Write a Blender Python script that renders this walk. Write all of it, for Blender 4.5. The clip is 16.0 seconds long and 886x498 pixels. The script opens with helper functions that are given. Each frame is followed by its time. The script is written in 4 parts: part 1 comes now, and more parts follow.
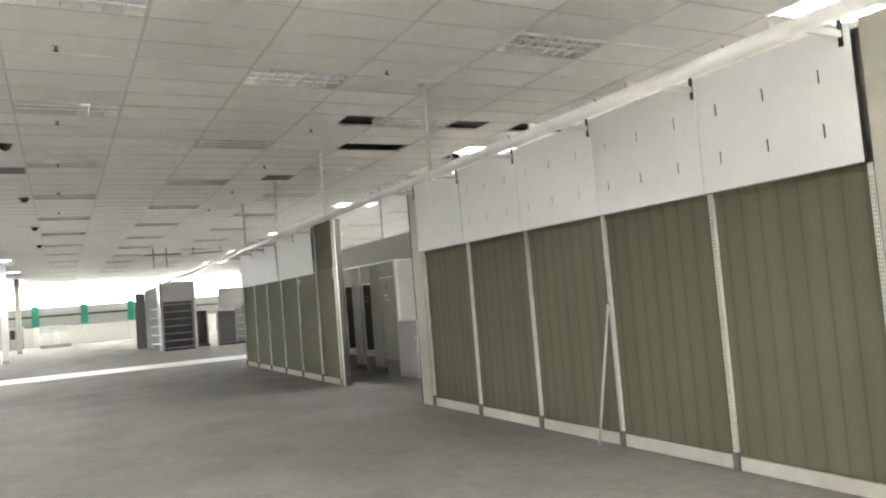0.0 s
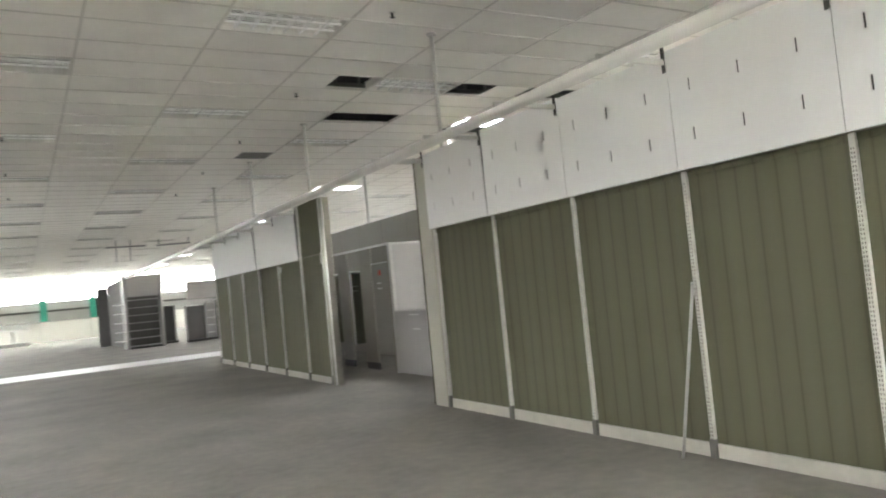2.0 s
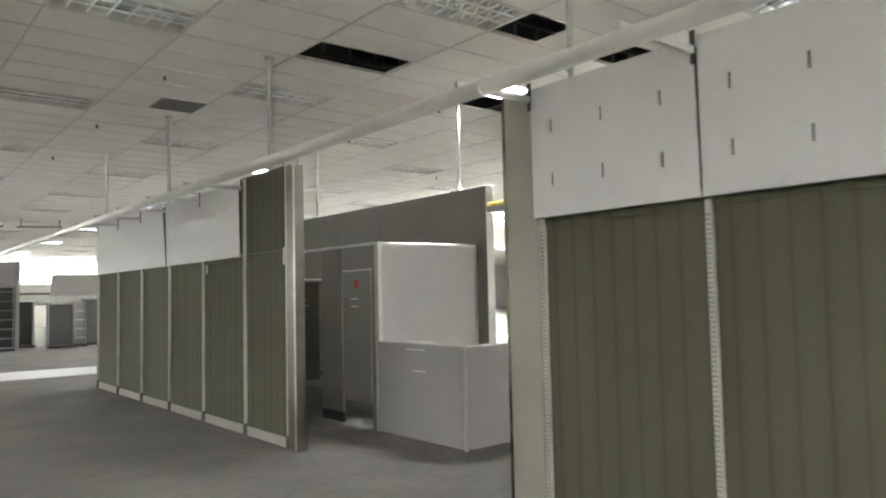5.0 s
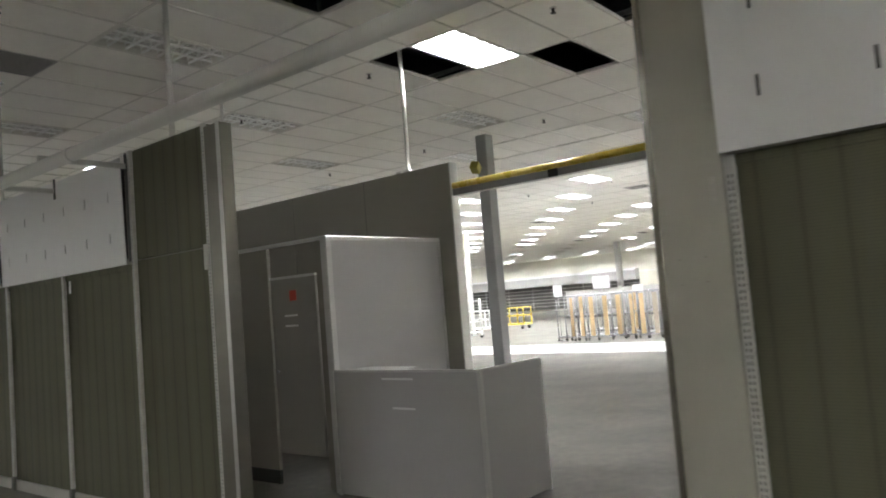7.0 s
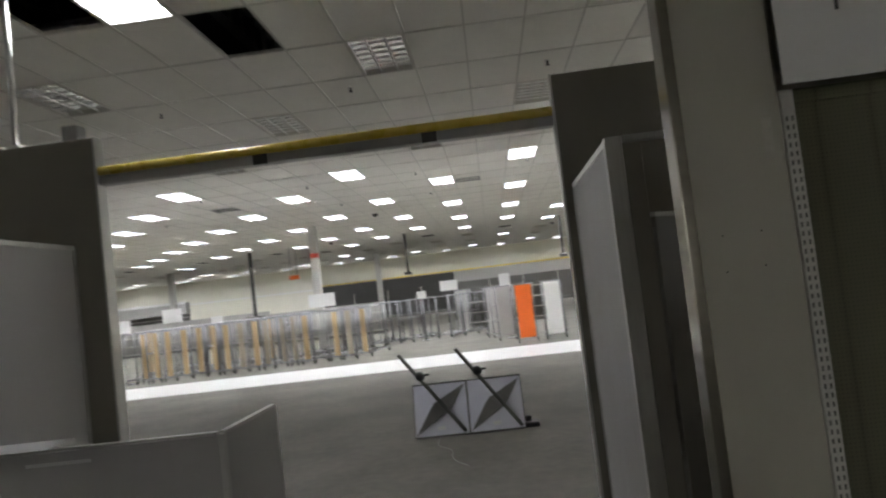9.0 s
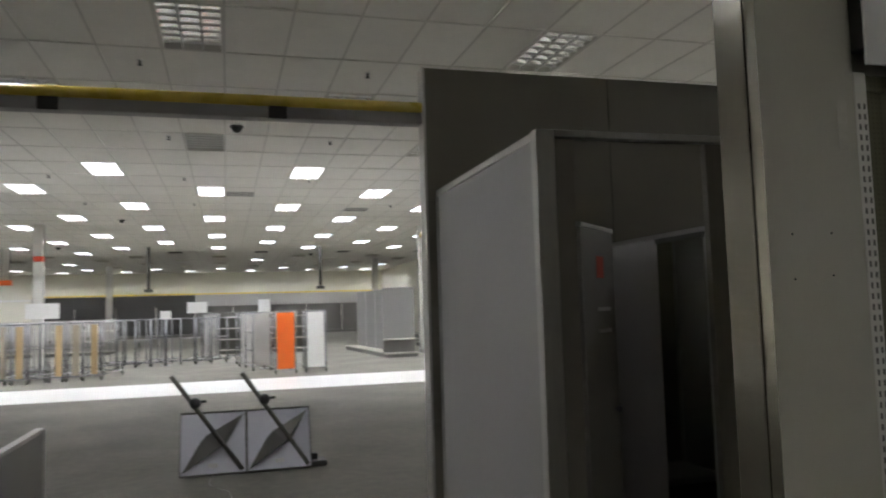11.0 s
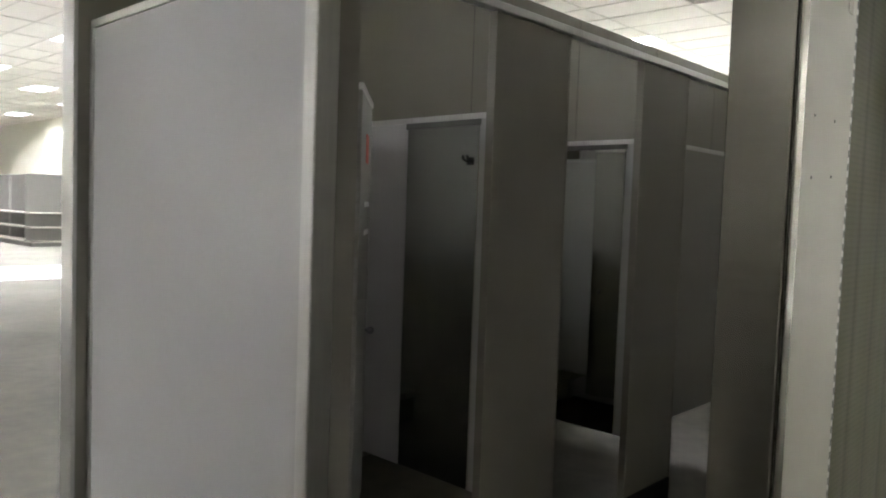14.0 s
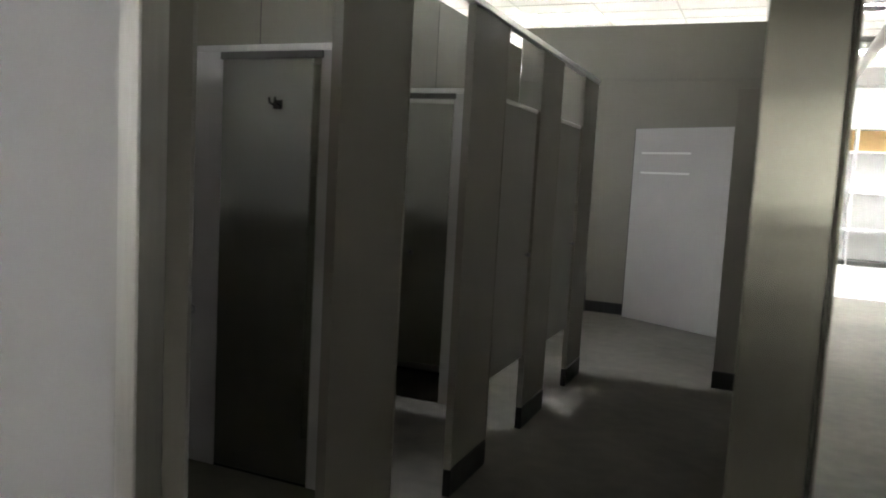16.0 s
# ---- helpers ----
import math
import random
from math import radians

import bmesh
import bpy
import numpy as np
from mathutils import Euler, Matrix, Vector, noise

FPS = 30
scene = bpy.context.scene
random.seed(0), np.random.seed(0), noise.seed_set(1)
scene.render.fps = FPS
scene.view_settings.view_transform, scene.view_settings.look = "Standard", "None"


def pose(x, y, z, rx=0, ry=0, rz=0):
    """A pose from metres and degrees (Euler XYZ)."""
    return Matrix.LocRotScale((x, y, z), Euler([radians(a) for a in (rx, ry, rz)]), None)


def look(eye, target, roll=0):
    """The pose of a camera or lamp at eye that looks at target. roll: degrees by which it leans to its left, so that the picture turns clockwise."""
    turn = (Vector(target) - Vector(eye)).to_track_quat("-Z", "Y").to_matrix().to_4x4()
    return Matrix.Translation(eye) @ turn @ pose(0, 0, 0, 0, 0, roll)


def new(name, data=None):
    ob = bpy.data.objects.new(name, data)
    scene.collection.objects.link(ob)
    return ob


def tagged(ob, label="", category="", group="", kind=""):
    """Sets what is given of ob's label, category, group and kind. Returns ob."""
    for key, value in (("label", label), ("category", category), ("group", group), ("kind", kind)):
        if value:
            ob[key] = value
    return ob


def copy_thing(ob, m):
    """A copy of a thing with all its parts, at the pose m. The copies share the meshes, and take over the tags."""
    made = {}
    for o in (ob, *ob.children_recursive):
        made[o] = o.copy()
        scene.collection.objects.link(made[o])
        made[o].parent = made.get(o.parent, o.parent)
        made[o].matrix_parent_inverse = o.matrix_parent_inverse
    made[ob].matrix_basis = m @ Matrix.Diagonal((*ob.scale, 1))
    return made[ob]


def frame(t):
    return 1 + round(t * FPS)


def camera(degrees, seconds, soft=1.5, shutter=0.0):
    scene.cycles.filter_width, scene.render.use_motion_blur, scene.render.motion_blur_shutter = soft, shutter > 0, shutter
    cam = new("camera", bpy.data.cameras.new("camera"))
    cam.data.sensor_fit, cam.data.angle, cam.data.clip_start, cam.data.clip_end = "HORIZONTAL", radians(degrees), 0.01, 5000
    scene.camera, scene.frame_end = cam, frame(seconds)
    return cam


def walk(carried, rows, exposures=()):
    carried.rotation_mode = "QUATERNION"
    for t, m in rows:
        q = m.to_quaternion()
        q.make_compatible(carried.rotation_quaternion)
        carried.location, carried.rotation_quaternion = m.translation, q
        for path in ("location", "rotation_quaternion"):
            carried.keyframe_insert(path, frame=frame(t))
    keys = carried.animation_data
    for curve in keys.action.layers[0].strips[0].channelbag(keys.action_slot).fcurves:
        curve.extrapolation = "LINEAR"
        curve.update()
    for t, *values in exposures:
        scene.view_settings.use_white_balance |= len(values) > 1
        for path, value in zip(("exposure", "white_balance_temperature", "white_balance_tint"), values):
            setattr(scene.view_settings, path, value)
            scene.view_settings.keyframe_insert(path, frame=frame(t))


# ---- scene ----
cam = camera(61.6, 16.0, soft=1.9, shutter=0.5)
PATH = [
    (0, (-4.277, -8.773, 1.425), (-3.356, -7.002, 1.546), -4.6),
    (0.5, (-4.18, -8.502, 1.411), (-3.223, -6.748, 1.483), -6.0),
    (1, (-4.129, -8.195, 1.398), (-3.291, -6.381, 1.478), -6.0),
    (1.5, (-4.123, -7.894, 1.385), (-3.267, -6.089, 1.478), -5.5),
    (2, (-4.113, -7.305, 1.376), (-3.118, -5.572, 1.469), -5.5),
    (2.5, (-3.991, -6.669, 1.459), (-2.88, -5.009, 1.558), -6.7),
    (3, (-4.03, -5.926, 1.504), (-2.948, -4.248, 1.619), -9.2),
    (3.2, (-4.034, -5.707, 1.584), (-2.925, -4.043, 1.629), -9.6),
    (5.3, (-3.455, -2.975, 1.525), (-2.184, -1.436, 1.652), -0.4),
    (5.5, (-3.414, -2.73, 1.527), (-2.079, -1.245, 1.635), -1.9),
    (6, (-3.215, -2.119, 1.511), (-1.82, -0.693, 1.65), -1.5),
    (6.5, (-3.165, -1.505, 1.537), (-1.682, -0.17, 1.685), -4.8),
    (7, (-3.016, -0.969, 1.511), (-1.468, 0.29, 1.65), -4.6),
    (7.5, (-2.877, -0.466, 1.497), (-1.307, 0.755, 1.702), -4.5),
    (8, (-2.739, -0.029, 1.523), (-0.96, 0.867, 1.691), -4.9),
    (8.5, (-2.461, 0.388, 1.537), (-0.559, 0.99, 1.677), -4.4),
    (9, (-2.199, 0.848, 1.541), (-0.206, 0.989, 1.65), -6.7),
    (9.2, (-2.09, 0.964, 1.506), (-0.094, 1.051, 1.596), -6.0),
    (11.3, (-1.38, 1.467, 1.452), (0.506, 0.813, 1.573), -1.6),
    (11.5, (-1.328, 1.482, 1.448), (0.532, 0.751, 1.529), -1.6),
    (12, (-1.15, 1.45, 1.442), (0.622, 0.524, 1.456), -1.4),
    (12.5, (-0.962, 1.421, 1.448), (0.786, 0.448, 1.456), -0.9),
    (13, (-0.801, 1.421, 1.449), (0.897, 0.366, 1.406), 0.3),
    (13.5, (-0.63, 1.429, 1.421), (0.913, 0.161, 1.32), 1.7),
    (14, (-0.447, 1.529, 1.424), (0.919, 0.073, 1.316), 2.0),
    (14.5, (-0.317, 1.559, 1.43), (0.911, -0.014, 1.315), 1.3),
    (15, (-0.201, 1.522, 1.426), (0.823, -0.184, 1.227), 2.9),
    (15.5, (-0.087, 1.463, 1.401), (0.754, -0.341, 1.201), 3.5),
    (16, (0.051, 1.421, 1.395), (0.832, -0.41, 1.202), 3.1),
]
walk(cam, [(t, look(eye, target, roll)) for t, eye, target, roll in PATH],
     exposures=[(0, 2.15), (3, 2.0), (5.5, 1.9), (6.5, 1.25), (7.5, 1.0), (8, 0.5), (8.5, 0.05), (9.2, -0.05), (11.3, 0.05), (12, 0.75), (12.5, 1.3), (13, 1.45), (14.5, 1.5), (15, 1.55), (16, 1.35)])

# ---------------------------------------------------------------- light
CEIL = 4.18
world = bpy.data.worlds.new("world")
scene.world = world
world.use_nodes = True
wn = world.node_tree
sky = wn.nodes.new("ShaderNodeTexSky")
sky.sky_type = "NISHITA"
sky.sun_disc = False
sky.sun_elevation, sky.sun_rotation = radians(35), radians(20)
wn.links.new(sky.outputs[0], wn.nodes["Background"].inputs[0])
wn.nodes["Background"].inputs[1].default_value = 0.1
LIT = 37.0         # glow of a lit troffer
LIT_SOUTH = 34.0   # the brighter troffers over the lit shelves behind
DAY = 7.0          # glow of the sky seen through the window band


# ---------------------------------------------------------------- materials
def mat(name, color, rough=0.6, metal=0.0, var=0.08, scale=6.0, bump=0.0, bscale=80.0, stretch=(1, 1, 1), piece=0.0, island=False):
    m = bpy.data.materials.new(name)
    m.use_nodes = True
    nt = m.node_tree
    b = nt.nodes["Principled BSDF"]
    b.inputs["Roughness"].default_value = rough
    b.inputs["Metallic"].default_value = metal
    tc = nt.nodes.new("ShaderNodeTexCoord")
    mp = nt.nodes.new("ShaderNodeMapping")
    mp.inputs["Scale"].default_value = stretch
    geo = nt.nodes.new("ShaderNodeNewGeometry")
    nt.links.new(geo.outputs["Position"], mp.inputs[0])
    n1 = nt.nodes.new("ShaderNodeTexNoise")
    n1.inputs["Scale"].default_value = scale
    n1.inputs["Detail"].default_value = 5
    nt.links.new(mp.outputs[0], n1.inputs[0])
    n2 = nt.nodes.new("ShaderNodeTexNoise")
    n2.inputs["Scale"].default_value = scale / 9
    n2.inputs["Detail"].default_value = 3
    nt.links.new(mp.outputs[0], n2.inputs[0])
    add = nt.nodes.new("ShaderNodeMath")
    add.operation = "ADD"
    nt.links.new(n1.outputs[0], add.inputs[0])
    nt.links.new(n2.outputs[0], add.inputs[1])
    last = add.outputs[0]
    if piece:
        src = geo.outputs["Random Per Island"] if island else nt.nodes.new("ShaderNodeObjectInfo").outputs["Random"]
        mu = nt.nodes.new("ShaderNodeMath")
        mu.operation = "MULTIPLY_ADD"
        mu.inputs[1].default_value = piece
        nt.links.new(src, mu.inputs[0])
        nt.links.new(last, mu.inputs[2])
        last = mu.outputs[0]
    mr = nt.nodes.new("ShaderNodeMapRange")
    mr.inputs[1].default_value, mr.inputs[2].default_value = 0.6, 1.4 + piece
    mr.inputs[3].default_value, mr.inputs[4].default_value = 1 - var, 1 + var
    nt.links.new(last, mr.inputs[0])
    vm = nt.nodes.new("ShaderNodeVectorMath")
    vm.operation = "SCALE"
    vm.inputs[0].default_value = color
    nt.links.new(mr.outputs[0], vm.inputs["Scale"])
    nt.links.new(vm.outputs[0], b.inputs["Base Color"])
    rr = nt.nodes.new("ShaderNodeMapRange")
    rr.inputs[1].default_value, rr.inputs[2].default_value = 0.3, 0.7
    rr.inputs[3].default_value, rr.inputs[4].default_value = rough * 0.85, min(1, rough * 1.15)
    nt.links.new(n1.outputs[0], rr.inputs[0])
    nt.links.new(rr.outputs[0], b.inputs["Roughness"])
    if bump:
        n3 = nt.nodes.new("ShaderNodeTexNoise")
        n3.inputs["Scale"].default_value = bscale
        n3.inputs["Detail"].default_value = 4
        nt.links.new(mp.outputs[0], n3.inputs[0])
        bp = nt.nodes.new("ShaderNodeBump")
        bp.inputs["Strength"].default_value = bump
        bp.inputs["Distance"].default_value = 0.004
        nt.links.new(n3.outputs[0], bp.inputs["Height"])
        nt.links.new(bp.outputs[0], b.inputs["Normal"])
    return m


def glow(name, color, strength):
    m = bpy.data.materials.new(name)
    m.use_nodes = True
    b = m.node_tree.nodes["Principled BSDF"]
    b.inputs["Base Color"].default_value = (0.8, 0.8, 0.8, 1)
    b.inputs["Emission Color"].default_value = (*color, 1)
    b.inputs["Emission Strength"].default_value = strength
    return m


def board_mat(name, color):
    """Perforated olive board: rows of small holes and uneven upright bands."""
    m = mat(name, color, rough=0.82, var=0.1, scale=3.0, stretch=(1, 6, 0.25), bump=0.1, bscale=60)
    nt = m.node_tree
    b = nt.nodes["Principled BSDF"]
    old = b.inputs["Base Color"].links[0].from_socket
    geo = nt.nodes.new("ShaderNodeNewGeometry")
    sep = nt.nodes.new("ShaderNodeSeparateXYZ")
    nt.links.new(geo.outputs["Position"], sep.inputs[0])

    def math_node(op, a, bb=None):
        n = nt.nodes.new("ShaderNodeMath")
        n.operation = op
        for i, v in enumerate((a, bb)):
            if v is None:
                continue
            if isinstance(v, (int, float)):
                n.inputs[i].default_value = v
            else:
                nt.links.new(v, n.inputs[i])
        return n.outputs[0]

    cy = math_node("COSINE", math_node("MULTIPLY", sep.outputs[1], 2 * math.pi / 0.0127))
    cz = math_node("COSINE", math_node("MULTIPLY", sep.outputs[2], 2 * math.pi / 0.0127))
    hole = math_node("GREATER_THAN", math_node("ADD", cy, cz), 1.1)
    # thin dark seams of the folded sheet, and soft broad bands between them
    wave = math_node("SINE", math_node("MULTIPLY", sep.outputs[1], 2 * math.pi / 0.152))
    wave2 = math_node("SINE", math_node("MULTIPLY", sep.outputs[1], 2 * math.pi / 0.415))
    seam = math_node("POWER", math_node("MAXIMUM", wave, 0.0), 14.0)
    soft_band = math_node("ADD", math_node("MULTIPLY", wave, -0.04), math_node("MULTIPLY", wave2, 0.03))
    shade = math_node("ADD", math_node("SUBTRACT", soft_band, math_node("MULTIPLY", seam, 0.22)), math_node("SUBTRACT", 1.06, math_node("MULTIPLY", hole, 0.25)))
    vm = nt.nodes.new("ShaderNodeVectorMath")
    vm.operation = "SCALE"
    nt.links.new(old, vm.inputs[0])
    nt.links.new(shade, vm.inputs["Scale"])
    nt.links.new(vm.outputs[0], b.inputs["Base Color"])
    return m


M_CARPET = mat("carpet", (0.160, 0.152, 0.128), 0.95, var=0.34, scale=9, bump=0.6, bscale=220)
M_VINYL = mat("vinyl_aisle", (0.64, 0.635, 0.62), 0.4, var=0.12, scale=4)
M_TILE = mat("ceiling_tile", (0.88, 0.86, 0.81), 0.9, var=0.05, scale=30, bump=0.25, bscale=140, piece=0.25, island=True)
M_TBAR = mat("tee_bar", (0.66, 0.64, 0.59), 0.5, var=0.05)
M_TBEAM = mat("joist_paint", (0.14, 0.135, 0.125), 0.7, var=0.15)
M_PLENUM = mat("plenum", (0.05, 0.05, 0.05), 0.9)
M_BOARD = board_mat("olive_board", (0.106, 0.104, 0.062))
M_FASCIA = mat("fascia_white", (0.78, 0.775, 0.76), 0.55, var=0.025, scale=3, bump=0.05, bscale=30)
M_RAIL = mat("rail_white", (0.54, 0.53, 0.48), 0.35, var=0.12, scale=25)
M_KICK = mat("kick_white", (0.46, 0.447, 0.39), 0.5, var=0.16, scale=8)
M_DARK = mat("dark_metal", (0.045, 0.043, 0.04), 0.5, var=0.15)
M_BLACK = mat("black_base", (0.02, 0.02, 0.02), 0.45, var=0.2)
M_PIER = mat("pier_beige", (0.40, 0.385, 0.315), 0.45, var=0.05, scale=5, bump=0.06, bscale=60)
M_TAPE = mat("clear_tape", (0.45, 0.435, 0.37), 0.2, var=0.12, scale=40)
# colour bands along z in both steels stand in for blurred reflections
M_STEEL = mat("brushed_steel", (0.235, 0.222, 0.182), 0.22, 1.0, var=0.22, scale=2.2, stretch=(0.12, 0.12, 2.6), bump=1.0, bscale=1.5)
M_SATIN = mat("satin_steel", (0.235, 0.225, 0.19), 0.4, 1.0, var=0.15, scale=2.2, stretch=(0.15, 0.15, 4), bump=0.15, bscale=1.6)
M_ALU = mat("aluminium", (0.62, 0.61, 0.58), 0.35, 1.0, var=0.1, scale=6, stretch=(12, 12, 1))
M_PARTITION = mat("partition_grey", (0.265, 0.252, 0.208), 0.55, var=0.05, scale=4, bump=0.05, bscale=50)
M_STALL = mat("stall_white", (0.475, 0.465, 0.447), 0.5, var=0.03, scale=3, bump=0.04, bscale=60)
M_PILASTER = mat("pilaster_grey", (0.25, 0.237, 0.197), 0.55, var=0.05, scale=4)
M_DOOR = mat("door_grey", (0.28, 0.268, 0.235), 0.5, var=0.04, scale=3, bump=0.04, bscale=60)
M_PIPE = mat("pipe_white", (0.58, 0.57, 0.53), 0.4, var=0.05, scale=4)
M_CREAM = mat("cream_wall", (0.74, 0.72, 0.62), 0.8, var=0.04, scale=1.5)
M_WALL = mat("white_wall", (0.78, 0.77, 0.74), 0.8, var=0.04, scale=1.5)
M_GREYBAND = mat("grey_band", (0.30, 0.30, 0.29), 0.6, var=0.06, scale=2)
M_GREEN = mat("teal_paint", (0.015, 0.20, 0.14), 0.5, var=0.06)
M_YELLOW = mat("yellow_paint", (0.78, 0.60, 0.10), 0.28, var=0.1, scale=8)
M_LAMPBOX = mat("lamp_box_yellow", (0.42, 0.36, 0.08), 0.4, var=0.1)
M_RED = mat("red_sticker", (0.55, 0.06, 0.03), 0.5, var=0.05)
M_ORANGE = mat("orange_panel", (0.85, 0.16, 0.02), 0.5, var=0.03)
M_TAN = mat("tan_board", (0.55, 0.40, 0.22), 0.6, var=0.12, scale=5, stretch=(4, 4, 0.4))
M_WOOD = mat("light_wood", (0.50, 0.33, 0.14), 0.55, var=0.12, scale=5, stretch=(1, 6, 6))
M_SHELF = mat("gondola_grey", (0.40, 0.39, 0.37), 0.5, var=0.05, scale=4)
M_SHELFD = mat("gondola_dark", (0.12, 0.115, 0.105), 0.55, var=0.1, scale=6)
M_GONDOLA = mat("gondola_back", (0.21, 0.205, 0.20), 0.85, var=0.06, scale=4)
M_DULLTAN = mat("dull_board", (0.40, 0.345, 0.265), 0.6, var=0.12, scale=5, stretch=(4, 4, 0.4))
M_CHROME = mat("chrome_tube", (0.25, 0.25, 0.26), 0.3, 1.0, var=0.08)
M_PAPER = mat("white_card", (0.82, 0.82, 0.80), 0.6, var=0.02)
M_LABEL = mat("white_strip", (0.80, 0.80, 0.78), 0.4, var=0.02)
M_STANDGREY = mat("stand_grey", (0.66, 0.66, 0.72), 0.45, var=0.05)
M_LOUVER = mat("louver_white", (0.93, 0.93, 0.91), 0.25, 0.0, var=0.03)
M_REFLECT = mat("reflector_metal", (0.93, 0.93, 0.92), 0.22, 1.0, var=0.02)
M_BLADE = mat("louver_blade", (0.16, 0.165, 0.175), 0.35, 0.5, var=0.03)
M_LENS = glow("lit_lens", (0.962, 0.976, 1.03), LIT)
M_LENS_S = glow("lit_lens_south", (0.975, 0.98, 0.985), LIT_SOUTH)
M_SKY = glow("bright_sky", (0.96, 0.98, 0.95), DAY)
M_MIRROR = mat("mirror", (0.52, 0.53, 0.48), 0.03, 1.0, var=0.01)


# ---------------------------------------------------------------- mesh helpers
def mesh_ob(name, bm, material, parent=None):
    me = bpy.data.meshes.new(name)
    bm.to_mesh(me)
    bm.free()
    for mm in (material if isinstance(material, (list, tuple)) else (material,)):
        me.materials.append(mm)
    ob = new(name, me)
    if parent is not None:
        ob.parent = parent
    return ob


def part(name, bm, material, parent, label=""):
    ob = mesh_ob(name, bm, material, parent)
    if label:
        tagged(ob, label)
    return ob


def thing(name, label, category, at=(0, 0, 0), turn=0.0, group="", kind=""):
    ob = new(name)
    ob.matrix_basis = pose(at[0], at[1], at[2], 0, 0, turn)
    return tagged(ob, label, category, group, kind)


def boxes(*bounds, bevel=0.0):
    """One bmesh of boxes, each (x0, x1, y0, y1, z0, z1)."""
    bm = bmesh.new()
    for x0, x1, y0, y1, z0, z1 in bounds:
        m = Matrix.Translation(((x0 + x1) / 2, (y0 + y1) / 2, (z0 + z1) / 2)) @ Matrix.Diagonal((abs(x1 - x0), abs(y1 - y0), abs(z1 - z0), 1))
        bmesh.ops.create_cube(bm, size=1, matrix=m)
    if bevel:
        bmesh.ops.bevel(bm, geom=list(bm.edges), offset=bevel, segments=1, affect="EDGES", clamp_overlap=True)
    return bm


def rod(bm, a, b, r0, r1=None, seg=10):
    a, b = Vector(a), Vector(b)
    d = b - a
    m = Matrix.Translation((a + b) / 2) @ d.to_track_quat("Z", "Y").to_matrix().to_4x4()
    bmesh.ops.create_cone(bm, cap_ends=True, segments=seg, radius1=r0, radius2=r0 if r1 is None else r1, depth=d.length, matrix=m)
    return bm


def rods(*list_, seg=10):
    bm = bmesh.new()
    for a, b, r in list_:
        rod(bm, a, b, r, seg=seg)
    for f in bm.faces:
        f.smooth = len(f.verts) == 4
    return bm


def structure(name, bm, material, label, category):
    return tagged(mesh_ob(name, bm, material), label, category, kind="structure")


# ---------------------------------------------------------------- shell
X0, X1, Y0, Y1 = -16.0, 50.0, -20.0, 50.0
structure("floor", boxes((X0, X1, Y0, Y1, -0.2, 0)), M_CARPET, "worn grey beige carpet over the whole sales floor", "floor")
structure("aisle_strip", boxes((13.0, 15.6, Y0, Y1, 0, 0.004)), M_VINYL, "glossy white vinyl aisle strip in the carpet", "floor")
structure("aisle_strip", boxes((X0, 12.9, 13.6, 15.6, 0, 0.004)), M_VINYL, "glossy white vinyl cross aisle in the carpet", "floor")
structure("floor_vinyl", boxes((X0, 16.0, Y0, -10.4, 0, 0.004)), M_VINYL, "glossy white vinyl floor before the lit shelves", "floor")
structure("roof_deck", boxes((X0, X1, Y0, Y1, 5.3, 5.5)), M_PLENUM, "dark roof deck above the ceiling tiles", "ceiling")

joists = thing("roof_joists", "dark steel joists and a conduit above the ceiling tiles", "joist", kind="structure")
for y in (-2.6, -1.1, 0.4, 1.72, 3.42, 4.9):
    part("joist", boxes((-3, 8, y - 0.04, y + 0.04, 5.05, 5.11), (-3, 8, y - 0.04, y + 0.04, 4.62, 4.68), *[(x - 0.015, x + 0.015, y - 0.02, y + 0.02, 4.68, 5.05) for x in np.arange(-2.8, 8, 0.4)]), M_TBEAM, joists)
part("conduit", rods(((4.35, -3, 4.42), (4.35, 5.5, 4.42), 0.03), ((2.95, -3, 4.36), (3.2, 5.5, 4.40), 0.02)), M_GREYBAND, joists)

TX, TY, GX0, GY0 = 1.2375, 0.617, 0.262, 3.31


def gx(k):
    return GX0 + TX * k


SKEW = 0.0115       # the ceiling grid stands a little askew to the walls


def gy(k, x=GX0):
    return GY0 + TY * k + SKEW * (x - GX0)


HOLES = {(0, 0), (2, 1), (3, -1), (2, -3)}          # missing tiles
LAMPS = {}
for kx in range(-12, 40, 2):
    odd = (kx // 2) % 2
    for n in range(-8, 14):
        ky = (0 if odd else -3) + 6 * n
        if X0 < gx(kx) < X1 - 1.3 and Y0 < gy(ky) < Y1 - 1:
            # row kx -10 is out of view, added lit to brighten the west side
            lit = (11.5 < gx(kx) < 31 or gx(kx) > 43 or (gx(kx) >= 31 and (3 * kx + ky) % 7 == 0)
                   or (gy(ky) < -8 and (kx >= 0 or kx in (-2, -6, -10) or gy(ky) < -12)) or (kx == 2 and n % 2 == 0) or (kx in (-6, -10) and n % 2 == 0))
            LAMPS[(kx, ky)] = lit
GRILLES = [(-1, 5), (-5, 4), (12, 6), (16, 16), (12, -4), (14, -9)]


